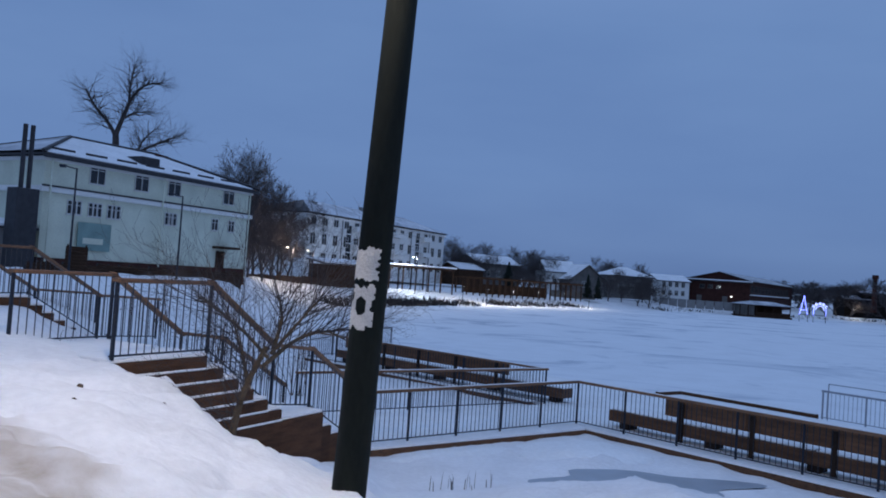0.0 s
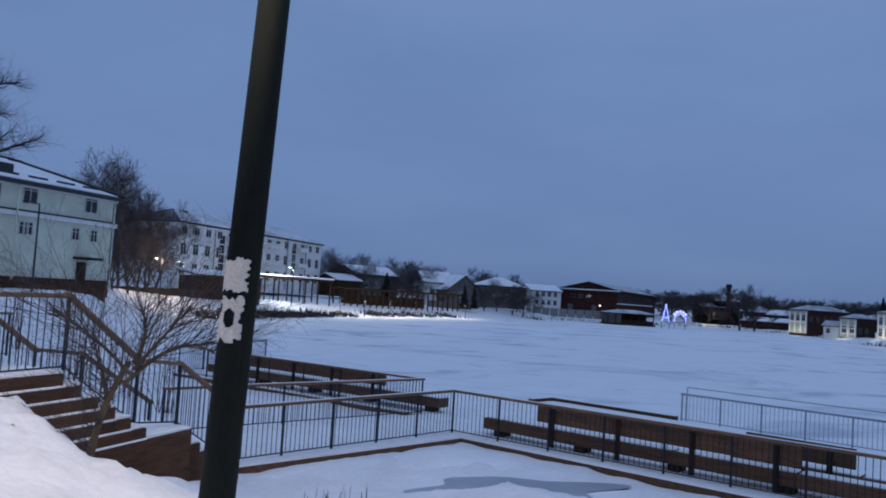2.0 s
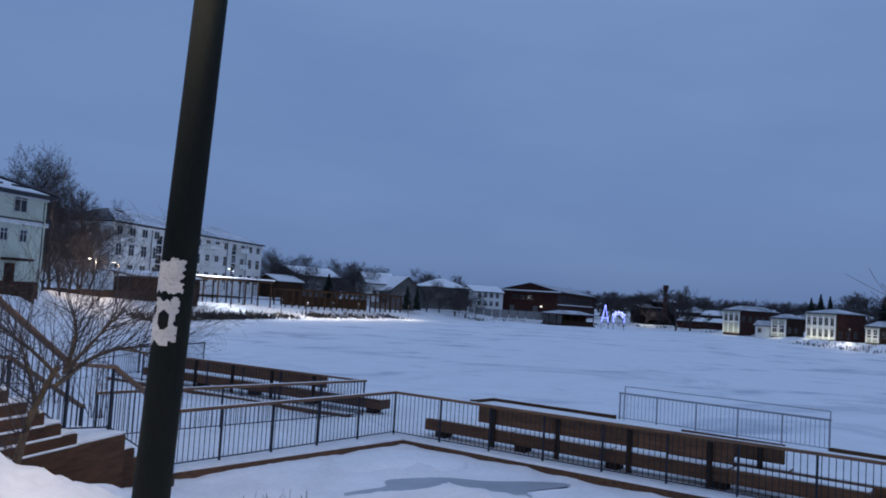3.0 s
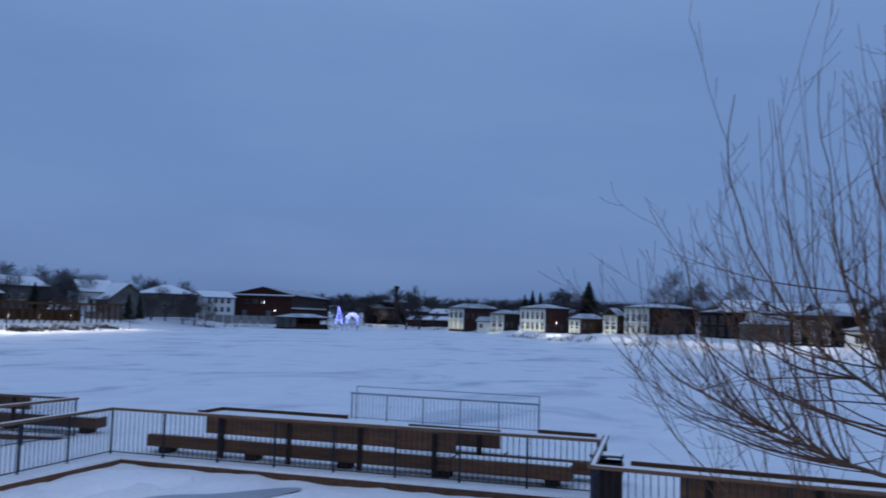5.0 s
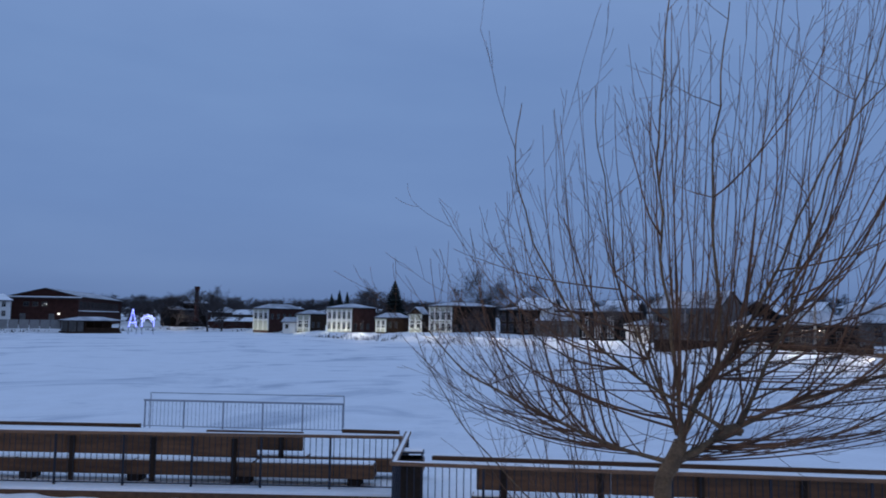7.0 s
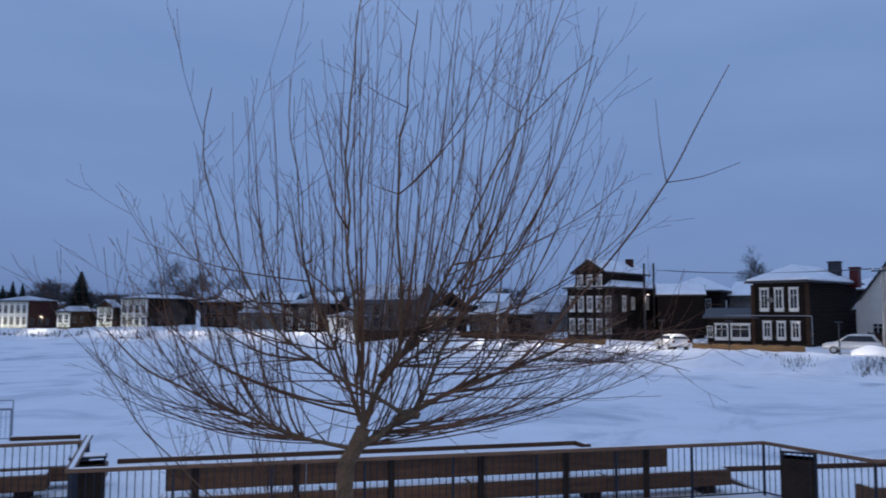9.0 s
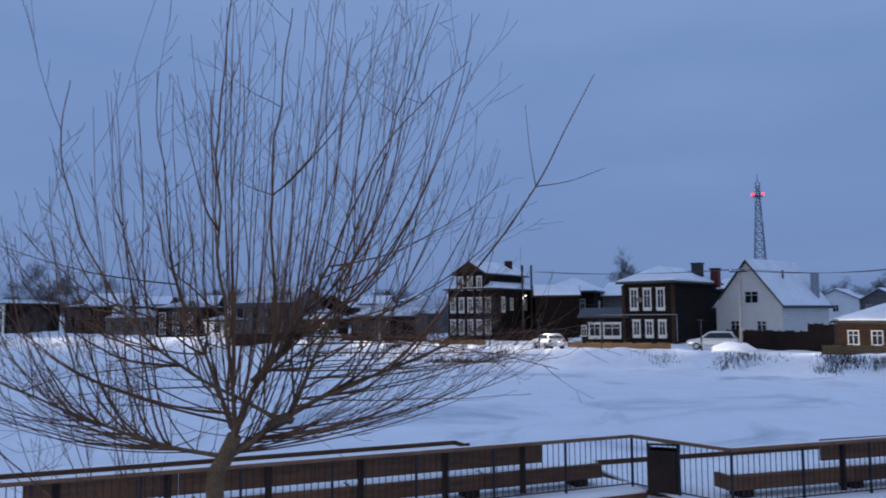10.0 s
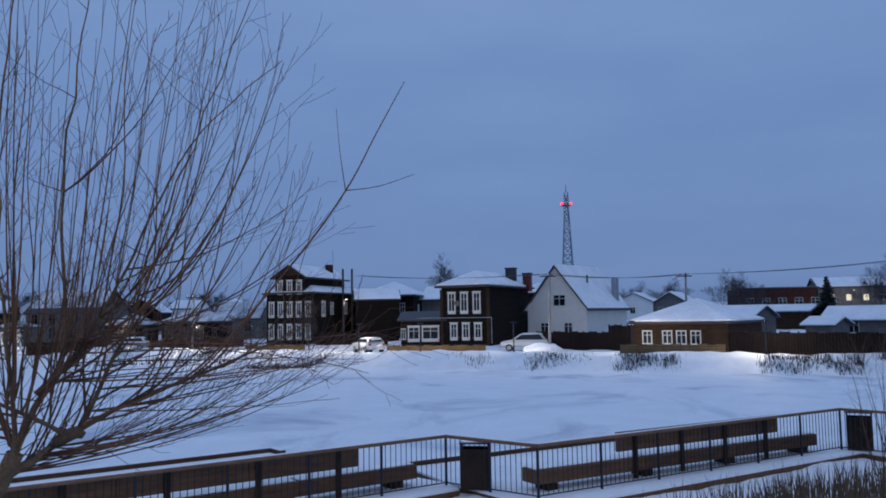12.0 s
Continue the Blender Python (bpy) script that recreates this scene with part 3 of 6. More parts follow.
def notice(z0, z1, a0, a1, seed, holes=()):
    """A torn sheet of paper pasted round the pole, with a ragged outline and worn holes."""
    rng = random.Random(seed)
    cols, rows = 26, 40
    verts, faces = [], []
    ph = [rng.uniform(0, 50) for _ in range(4)]
    inside = {}
    for j in range(rows + 1):
        for i in range(cols + 1):
            u, v = i / cols, j / rows
            h = z0 + (z1 - z0) * v
            a = radians(a0 + (a1 - a0) * u)
            r = 0.142 - (0.024 * h / 7.2) + 0.0035
            c = on_pole(h)
            verts.append((c.x + r * math.cos(a), c.y + r * math.sin(a), h))
    for j in range(rows):
        for i in range(cols):
            u, v = (i + 0.5) / cols, (j + 0.5) / rows
            edge = min(u + 0.05, 1 - u + 0.16 * noise.noise(Vector((v * 4, ph[0], 0))), v + 0.10 * noise.noise(Vector((u * 6, ph[1], 0))), 1 - v + 0.12 * noise.noise(Vector((u * 6, ph[2], 0))))
            ragged = edge + 0.11 * noise.noise(Vector((u * 7, v * 9, ph[3]))) - 0.05
            hole = any(((u - hu) / ru) ** 2 + ((v - hv) / rv) ** 2 < 1 + 0.5 * noise.noise(Vector((u * 9, v * 9, 1))) for hu, hv, ru, rv in holes)
            if ragged > 0 and not hole:
                k = j * (cols + 1) + i
                faces.append((k, k + 1, k + cols + 2, k + cols + 1))
    ob = mesh_object("paper_notice", verts, faces, PAPER, lamp_post)
    return tagged(ob, "torn and weathered white paper notice")


zc = EYE - foot.z
notice(zc - 0.08, zc + 0.20, -190, -62, 3)
notice(zc - 0.47, zc - 0.10, -190, -68, 8, holes=((0.62, 0.52, 0.16, 0.2), (0.25, 0.72, 0.1, 0.12)))


# ---- bare trees
class Twigs:
    """Collects tapered tubes along curved lines into one mesh."""

    def __init__(self):
        self.verts, self.faces = [], []

    def limb(self, points, radii, sides=5):
        points = [Vector(p) for p in points]
        start = len(self.verts)
        up = Vector((0.31, 0.52, 0.79))
        for i, (p, r) in enumerate(zip(points, radii)):
            t = (points[min(i + 1, len(points) - 1)] - points[max(i - 1, 0)]).normalized()
            u = t.cross(up)
            u = u.normalized() if u.length > 1e-4 else Vector((1, 0, 0))
            w = t.cross(u)
            for k in range(sides):
                a = 2 * math.pi * k / sides
                self.verts.append(p + (u * math.cos(a) + w * math.sin(a)) * r)
        for i in range(len(points) - 1):
            for k in range(sides):
                a, b = start + i * sides + k, start + i * sides + (k + 1) % sides
                self.faces.append((a, b, b + sides, a + sides))

    def shoot(self, rng, p, d, length, r, bend=0.15, up=0.3, sides=4, steps=7, wobble=0.07, twigs=3, twig_len=0.35, depth=1):
        """A whip that curves up, with side twigs."""
        pts, rad = [p.copy()], [r]
        d = d.normalized()
        for i in range(steps):
            d = (d + Vector((rng.gauss(0, wobble), rng.gauss(0, wobble), rng.gauss(0, wobble) + up / steps))).normalized()
            p = p + d * (length / steps)
            pts.append(p.copy())
            rad.append(max(r * (1 - 0.82 * (i + 1) / steps), 0.0014))
            if depth and i >= 1 and rng.random() < twigs / steps:
                side = d.cross(Vector((rng.gauss(0, 1), rng.gauss(0, 1), rng.gauss(0, 0.4)))).normalized()
                self.shoot(rng, p, d * 0.75 + side * rng.uniform(0.35, 0.9), length * twig_len * rng.uniform(0.5, 1.2), rad[-1] * 0.65, up=up, sides=3, steps=4, wobble=wobble, twigs=twigs * 0.7, twig_len=twig_len, depth=depth - 1)
        self.limb(pts, rad, sides)

    def mesh(self, name, mat, parent, label=""):
        return tagged(mesh_object(name, self.verts, self.faces, mat, parent, smooth=True), label)


def curve_points(keys, n=10):
    """A smooth line through a few key points."""
    keys = [Vector(k) for k in keys]
    out = []
    for i in range(len(keys) - 1):
        p0, p1, p2, p3 = keys[max(i - 1, 0)], keys[i], keys[i + 1], keys[min(i + 2, len(keys) - 1)]
        for j in range(n):
            t = j / n
            out.append(0.5 * ((2 * p1) + (p2 - p0) * t + (2 * p0 - 5 * p1 + 4 * p2 - p3) * t * t + (3 * p1 - p0 - 3 * p2 + p3) * t ** 3))
    return out + [keys[-1]]


def willow():
    """The young willow on the bank: a short forked trunk, crooked limbs low down, and arching shoots that turn up."""
    rng = random.Random(5)
    c = polar(63.2, 5.35)
    c.z = ground_z(c.x, c.y) - 0.08
    ob = base("willow_tree", Matrix.Translation(c), "bare young willow with many long upright brown shoots", "tree")
    side = Vector((math.cos(radians(63.2)), -math.sin(radians(63.2)), 0))
    away = Vector((math.sin(radians(63.2)), math.cos(radians(63.2)), 0))

    def at(r, a, z):
        return side * r + away * a + Vector((0, 0, z - c.z))

    wood, whips = Twigs(), Twigs()
    lower = [
        ([(-0.07, 0, c.z), (-0.05, 0, 3.06), (0.02, 0, 3.33), (0.06, 0, 3.46)], 0.060, 0.046),
        ([(0.02, 0, 3.33), (0.15, 0.02, 3.41), (0.34, 0.04, 3.53), (0.70, 0.1, 3.71), (1.33, 0.1, 3.94), (1.80, 0.0, 4.16)], 0.043, 0.005),
        ([(0.34, 0.04, 3.53), (0.20, -0.06, 3.63), (-0.23, -0.12, 3.90), (-0.62, -0.15, 4.29), (-0.91, -0.2, 5.0), (-0.87, -0.2, 5.6)], 0.022, 0.003),
        ([(0.01, 0, 3.33), (-0.43, -0.08, 3.45), (-0.87, -0.12, 3.65), (-1.31, -0.15, 3.88), (-1.62, -0.2, 4.25)], 0.020, 0.004),
        ([(-0.06, -0.02, 2.72), (-0.45, -0.12, 2.84), (-0.82, -0.2, 3.08), (-1.36, -0.2, 3.64), (-1.6, -0.2, 4.1)], 0.010, 0.003),
    ]
    upper = [
        ([(0.04, 0, 3.40), (0.07, -0.1, 3.62), (0.02, -0.28, 4.2), (-0.03, -0.38, 5.13), (0.05, -0.4, 6.3)], 0.026, 0.004),
        ([(0.06, 0, 3.44), (0.14, 0.05, 3.70), (0.30, 0.1, 4.07), (0.27, 0.2, 5.0), (0.41, 0.2, 6.3)], 0.036, 0.004),
        ([(0.17, 0.05, 3.78), (0.45, 0.12, 4.12), (0.66, 0.15, 4.52), (1.04, 0.2, 5.34), (1.62, 0.2, 6.0)], 0.024, 0.003),
        ([(0.42, 0.05, 3.58), (0.60, -0.12, 4.05), (0.86, -0.2, 4.86), (1.33, -0.3, 6.2)], 0.021, 0.003),
        ([(0.05, 0.02, 3.50), (-0.12, 0.2, 3.95), (-0.36, 0.3, 4.65), (-0.48, 0.35, 5.85)], 0.020, 0.003),
    ]
    lines = []
    for m, (keys, r0, r1) in enumerate(lower + upper):
        pts = curve_points([at(*k) for k in keys], 7)
        n = len(pts) - 1
        rad = [(r0 + (r1 - r0) * (i / n) ** 0.7) * (1 + 0.12 * noise.noise(p * 9.0)) for i, p in enumerate(pts)]
        pts = [p + Vector((noise.noise(p * 3.1), noise.noise(p * 3.3 + Vector((5, 0, 0))), 0)) * 0.035 * min(1, i / 6) for i, p in enumerate(pts)]
        rad = [q * 0.82 for q in rad] if m else rad
        wood.limb(pts, rad, 9)
        lines.append((pts, rad))
    # the swollen knot where an old limb was cut off
    wood.limb([at(0.27, 0.03, 3.49), at(0.33, 0.03, 3.53), at(0.39, 0.03, 3.55), at(0.43, 0.02, 3.53)], [0.030, 0.042, 0.037, 0.022], 10)

    def crown_top(r):
        return float(np.interp(r, [-1.75, -1.5, -1.2, -0.9, -0.4, 0.5, 1.4, 1.75, 2.1], [4.1, 4.6, 5.0, 5.4, 5.95, 6.5, 6.35, 5.8, 4.6]))

    def arch(p, q, lift_, r, twigs):
        """A shoot from p to q that leaves sideways and turns up, with short twigs along its outer half."""
        d = q - p
        flat = Vector((d.x, d.y, 0))
        b1, b2 = p + flat * 0.52 + Vector((0, 0, d.z * (0.30 - 0.26 * lift_))), q - flat * 0.20 - Vector((0, 0, d.z * (0.30 + 0.25 * lift_)))
        steps = 12
        seed = Vector((rng.uniform(0, 99), rng.uniform(0, 99), 0))
        pts, rad = [], []
        for i in range(steps + 1):
            t = i / steps
            x = p * (1 - t) ** 3 + b1 * (3 * t * (1 - t) ** 2) + b2 * (3 * t * t * (1 - t)) + q * t ** 3
            w = 0.042 * min(1.0, t * 3)
            x = x + Vector((noise.noise(seed + Vector((t * 3.5, 0, 0))), noise.noise(seed + Vector((0, t * 3.5, 7))), 0.4 * noise.noise(seed + Vector((3, t * 4, 3))))) * w
            pts.append(x)
            rad.append(max(r * (1 - 0.80 * t ** 0.9), 0.0016))
        whips.limb(pts, rad, 5)
        length = d.length
        for i in range(3, steps):
            if rng.random() < twigs:
                t = (pts[i + 1] - pts[i]).normalized()
                out = t.cross(Vector((rng.gauss(0, 1), rng.gauss(0, 1), rng.gauss(0, 0.5)))).normalized()
                whips.shoot(rng, pts[i], t * 0.9 + out * rng.uniform(0.35, 0.75), length * rng.uniform(0.10, 0.28), max(rad[i] * 0.55, 0.0018), up=0.35, sides=3, steps=5, wobble=0.06, twigs=1.6, twig_len=0.45, depth=1)

    # upright shoots over the whole fan
    for k in range(112):
        r = -1.62 + 3.6 * (k + rng.uniform(0, 1)) / 112
        z = 4.0 + (crown_top(r) - 4.0) * (1 - 0.62 * rng.random() ** 1.3)
        z += rng.uniform(0.1, 0.4) if r < -0.7 and rng.random() < 0.25 else 0.0
        a = max(-1.2, min(1.2, rng.gauss(-0.05, 0.55)))
        k_ = 1 - 0.19 * max(0.0, -a)
        end = at(r * k_, a, 4.2 + (z - 4.2) * k_)
        pool = [1, 1, 6, 7, 7, 8] if r > 0.35 else [2, 3, 3, 4, 9] if r < -0.5 else [2, 5, 6, 9, 5, 6]
        pts, rad = lines[rng.choice(pool)]
        n = len(pts) - 1
        i = min(range(1, n), key=lambda m: abs(pts[m].dot(side) - r * rng.uniform(0.15, 0.75)) + 0.5 * max(0.0, pts[m].z + c.z - (z - 0.9)))
        arch(pts[i], end, rng.uniform(0.35, 1.0), min(rad[i] * 0.85, rng.uniform(0.0048, 0.0098)), 0.55)
    # low shoots that sweep out over the bank
    for k in range(84):
        right = k % 2 == 0
        pts, rad = lines[rng.choice([1, 1, 8, 7] if right else [3, 3, 4, 2])]
        i = rng.randrange(2, int(len(pts) * (0.35 if right else 0.5)))
        r = (rng.uniform(0.9, 2.35) if right else -rng.uniform(0.5, 1.6))
        end = at(r, rng.gauss(0.0, 0.5), (rng.uniform(3.45, 4.05) if right else rng.uniform(3.55, 4.35)) + 0.13 * abs(r))
        arch(pts[i], end, rng.uniform(0.6, 1.1), min(rad[i] * 0.8, rng.uniform(0.0035, 0.0065)), 0.5)
    # short spurs and side twigs on the limbs
    for pts, rad in lines[1:]:
        for _ in range(14):
            i = rng.randrange(2, len(pts) - 1)
            whips.shoot(rng, pts[i], Vector((rng.gauss(0, 0.6), rng.gauss(0, 0.6), rng.uniform(0.1, 1.0))), rng.uniform(0.25, 0.8), min(rad[i] * 0.6, 0.0045), up=0.4, steps=6, wobble=0.08, twigs=3, twig_len=0.4, depth=1)
    # the one long shoot that leans out
    tip = curve_points([at(0.55, -0.10, 3.66), at(0.99, -0.54, 3.92), at(1.43, -0.96, 4.49), at(1.66, -1.20, 4.87), at(1.80, -1.30, 5.17), at(1.93, -1.38, 5.44)], 6)
    whips.limb(tip, [0.0080 - 0.0060 * i / (len(tip) - 1) for i in range(len(tip))], 5)
    for q in ([at(1.66, -1.20, 4.87), at(1.63, -1.20, 5.07), at(1.61, -1.20, 5.31)], [at(1.66, -1.20, 4.87), at(1.84, -1.22, 4.90), at(2.03, -1.26, 4.97)]):
        whips.limb(curve_points(q, 4), [0.0036 - 0.0022 * i / 8 for i in range(9)], 4)
    wood.mesh("trunk", BARK, ob)
    whips.mesh("crown", TWIG, ob)
    return ob


willow()


def small_tree():
    rng = random.Random(11)
    c = polar(-13.9, 9.3)
    c.z = ground_z(c.x, c.y) - 0.1
    ob = base("small_tree", Matrix.Translation(c), "small bare tree with spreading twigs beside the stairs", "tree")
    top = EYE - c.z
    wood, whips = Twigs(), Twigs()
    keys = [([(0, 0, 0), (0.04, 0, top - 1.75), (0.13, 0, top - 1.38), (0.32, 0.0, top - 0.93)], 0.058, 0.036),
            ([(0.16, 0, top - 1.42), (0.05, 0.1, top - 1.1), (-0.1, 0.15, top - 0.7)], 0.035, 0.012),
            ([(0.30, 0, top - 1.15), (0.62, 0.05, top - 0.85), (0.95, 0.1, top - 0.72), (1.2, 0.1, top - 0.8)], 0.035, 0.010),
            ([(0.40, 0, top - 0.95), (0.45, 0.1, top - 0.62), (0.4, 0.1, top - 0.35)], 0.035, 0.012),
            ([(0.38, 0, top - 1.0), (0.7, -0.1, top - 0.6), (0.9, -0.15, top - 0.35)], 0.03, 0.01),
            ([(0.35, 0, top - 1.05), (0.0, -0.1, top - 0.7), (-0.4, -0.1, top - 0.45)], 0.03, 0.01)]
    for kk, r0, r1 in keys:
        pts = curve_points(kk, 6)
        rad = [r0 + (r1 - r0) * i / (len(pts) - 1) for i in range(len(pts))]
        wood.limb(pts, [q * 0.8 for q in rad], 8)
        for i in range(3, len(pts), 1):
            for _ in range(3):
                away = Vector((pts[i].x - 0.35, rng.gauss(0, 0.5), 0))
                whips.shoot(rng, pts[i], away * 1.3 + Vector((rng.gauss(0, 0.45), 0, rng.uniform(0.05, 1.1))), rng.uniform(0.5, 1.25), rng.uniform(0.004, 0.0068), up=0.12, steps=6, wobble=0.05, twigs=5, twig_len=0.4, depth=2)
    wood.mesh("trunk", BARK, ob)
    whips.mesh("crown", FARTWIG, ob)


small_tree()


def bush(where, height, count, spread, seed, label, r=0.012, mat=None):
    rng = random.Random(seed)
    c = Vector(where)
    ob = base("bush", Matrix.Translation(c), label, "bush", "bare bushes")
    t = Twigs()
    for _ in range(count):
        t.shoot(rng, Vector((rng.gauss(0, 0.15), rng.gauss(0, 0.15), -0.05)), Vector((rng.gauss(0, spread), rng.gauss(0, spread), 1)), height * rng.uniform(0.55, 1.1), r, up=0.25, steps=8, wobble=0.05, twigs=4, twig_len=0.28, depth=2)
    t.mesh("crown", mat or TWIG, ob)


for az, d, h, n, s in ((-15.5, 23, 4.6, 14, 0.10), (-11.5, 27, 3.6, 12, 0.16), (-19, 30, 3.4, 10, 0.15), (-9.5, 24, 2.6, 12, 0.2), (116.5, 22, 3.4, 10, 0.3), (115.3, 59.5, 2.3, 26, 0.5), (116.6, 60.5, 2.8, 26, 0.45), (101.9, 60.6, 0.9, 12, 0.4)):
    p = polar(az, d)
    p.z = max(ground_z(p.x, p.y), 0.1)
    bush(p, h, n, s, int(az * 7 + d), "bare bush with thin upright stems in the snow", 0.014)

# ---- buildings
WINDOWS = {}


def window_meshes(w, h, style):
    """Casing and pane for a window w by h; its foot is at the origin and it faces -y."""
    key = (round(w, 2), round(h, 2), style)
    if key in WINDOWS:
        return WINDOWS[key]
    c = {"plain": 0.07, "carved": 0.13, "thin": 0.05, "dull": 0.05}[style]
    e = 0.06 if style == "carved" else 0.03
    xs = [-w / 2 - c - e, -w / 2 - c, -w / 2, -0.025, 0.025, w / 2, w / 2 + c, w / 2 + c + e]
    zs = [-0.34 if style == "carved" else -0.09, -0.08, 0.0, h * 0.66, h * 0.66 + 0.05, h, h + c, h + c + (0.1 if style == "carved" else 0.02)]
    bm = bmesh.new()
    grid = [[bm.verts.new((x, -0.08, z)) for x in xs] for z in zs]
    for j in range(7):
        for i in range(7):
            if (i in (0, 6) and j not in (1, 6)) or (j in (2, 4) and i in (2, 4)):
                continue
            bm.faces.new((grid[j][i], grid[j][i + 1], grid[j + 1][i + 1], grid[j + 1][i]))
    bmesh.ops.delete(bm, geom=[q for q in bm.verts if not q.link_faces], context="VERTS")
    ex = bmesh.ops.extrude_face_region(bm, geom=bm.faces[:])
    bmesh.ops.translate(bm, vec=(0, 0.08, 0), verts=[g for g in ex["geom"] if isinstance(g, bmesh.types.BMVert)])
    bmesh.ops.recalc_face_normals(bm, faces=bm.faces)
    frame_me = bpy.data.meshes.new("window")
    bm.to_mesh(frame_me), bm.free(), frame_me.materials.append(LOGGREY if style == "dull" else CASING)
    bm = box(-w / 2, w / 2, -0.012, 0.0, 0, h)
    pane_me = bpy.data.meshes.new("pane")
    bm.to_mesh(pane_me), bm.free(), pane_me.materials.append(GLASS)
    lit_me = pane_me.copy()
    lit_me.materials[0] = LITWIN
    WINDOWS[key] = (frame_me, pane_me, lit_me)
    return WINDOWS[key]


def put_windows(ob, w_house, depth, windows):
    for face, u, z, w, h, style, *lit in windows:
        if face == "front":
            m = Matrix.Translation((u, -0.003, z))
        elif face == "right":
            m = Matrix.Translation((w_house + 0.003, u, z)) @ Matrix.Rotation(radians(90), 4, "Z")
        else:
            m = Matrix.Translation((-0.003, u, z)) @ Matrix.Rotation(radians(-90), 4, "Z")
        frame_me, pane_me, lit_me = window_meshes(w, h, style)
        win = shared("window", frame_me, ob, m)
        shared("pane", lit_me if lit else pane_me, win, Matrix())


def roof_shape(kind, w, d, eave, rise, over):
    x0, x1, y0, y1 = -over, w + over, -over, d + over
    if kind == "hip":
        if w >= d:
            k = (y1 - y0) / 2
            v = [(x0, y0, eave), (x1, y0, eave), (x1, y1, eave), (x0, y1, eave), (x0 + k, (y0 + y1) / 2, eave + rise), (x1 - k + 0.01, (y0 + y1) / 2, eave + rise)]
            return v, [(0, 1, 5, 4), (1, 2, 5), (2, 3, 4, 5), (3, 0, 4)]
        k = (x1 - x0) / 2
        v = [(x0, y0, eave), (x1, y0, eave), (x1, y1, eave), (x0, y1, eave), ((x0 + x1) / 2, y0 + k, eave + rise), ((x0 + x1) / 2, y1 - k + 0.01, eave + rise)]
        return v, [(0, 1, 4), (1, 2, 5, 4), (2, 3, 5), (3, 0, 4, 5)]
    if kind == "gable":  # the gable is on the front
        m = (x0 + x1) / 2
        drop = rise * over / (w / 2)
        v = [(x0, y0, eave - drop), (m, y0, eave + rise), (x1, y0, eave - drop), (x0, y1, eave - drop), (m, y1, eave + rise), (x1, y1, eave - drop)]
        return v, [(0, 1, 4, 3), (1, 2, 5, 4)]
    if kind == "side":  # the ridge runs along the front
        m = (y0 + y1) / 2
        drop = rise * over / (d / 2)
        v = [(x0, y0, eave - drop), (x1, y0, eave - drop), (x0, m, eave + rise), (x1, m, eave + rise), (x0, y1, eave - drop), (x1, y1, eave - drop)]
        return v, [(0, 1, 3, 2), (2, 3, 5, 4)]
    v = [(x0, y0, eave), (x1, y0, eave), (x1, y1, eave + rise), (x0, y1, eave + rise)]  # shed
    return v, [(0, 1, 2, 3)]


def slab(v, faces, thick, up=0.0, shrink=0.0):
    bm = bmesh.new()
    cx, cy = sum(p[0] for p in v) / len(v), sum(p[1] for p in v) / len(v)
    vs = [bm.verts.new((cx + (x - cx) * (1 - shrink), cy + (y - cy) * (1 - shrink), z + up)) for x, y, z in v]
    for f in faces:
        bm.faces.new([vs[i] for i in f])
    bmesh.ops.recalc_face_normals(bm, faces=bm.faces)
    top = bmesh.ops.extrude_face_region(bm, geom=bm.faces[:])
    bmesh.ops.translate(bm, vec=(0, 0, thick), verts=[g for g in top["geom"] if isinstance(g, bmesh.types.BMVert)])
    return bm


def house(fl, fr, depth, z0, eave, rise, kind, wall, label, windows=(), over=0.45, snow=0.16, category="house", roof_mat=None, name="house", plinth=0.0, chimneys=(), group="houses round the lake", shrink=0.035, cover=None):
    """fl, fr: the corners of the front as seen from the lake. Heights are over z0."""
    a, b = Vector((fl[0], fl[1], z0)), Vector((fr[0], fr[1], z0))
    w = (b - a).length
    ob = base(name, Matrix.Translation(a) @ Matrix.Rotation(math.atan2(b.y - a.y, b.x - a.x), 4, "Z"), label, category, group)
    bm = box(0, w, 0, depth, -0.8, eave)
    if kind == "gable":
        add = [bm.verts.new(p) for p in ((0, 0, eave), (w, 0, eave), (w / 2, 0, eave + rise), (0, depth, eave), (w, depth, eave), (w / 2, depth, eave + rise))]
        bm.faces.new(add[:3]), bm.faces.new(add[3:]), bm.faces.new((add[0], add[2], add[5], add[3])), bm.faces.new((add[1], add[2], add[5], add[4]))
    elif kind == "side":
        add = [bm.verts.new(p) for p in ((0, 0, eave), (0, depth, eave), (0, depth / 2, eave + rise), (w, 0, eave), (w, depth, eave), (w, depth / 2, eave + rise))]
        bm.faces.new(add[:3]), bm.faces.new(add[3:])
    part("wall", bm, wall, ob)
    if plinth:
        part("plinth", box(-0.06, w + 0.06, -0.06, depth + 0.06, -0.8, plinth), CONCRETE, ob)
    v, faces = roof_shape(kind, w, depth, eave, rise, over)
    roof = part("roof", slab(v, faces, 0.14, 0.01), roof_mat or ROOF, ob)
    if snow:
        part("roof_snow", slab(v, faces, snow, 0.152, shrink), cover or ROOFSNOW, roof, "snow lying on the roof")
    for x, y, top, r, mat in chimneys:
        ch = part("chimney", box(x - r, x + r, y - r, y + r, eave - 0.3, top, 0.03), mat, ob)
        part("chimney_cap", box(x - r - 0.07, x + r + 0.07, y - r - 0.07, y + r + 0.07, top, top + 0.14), mat, ch)
    put_windows(ob, w, depth, windows)
    return ob


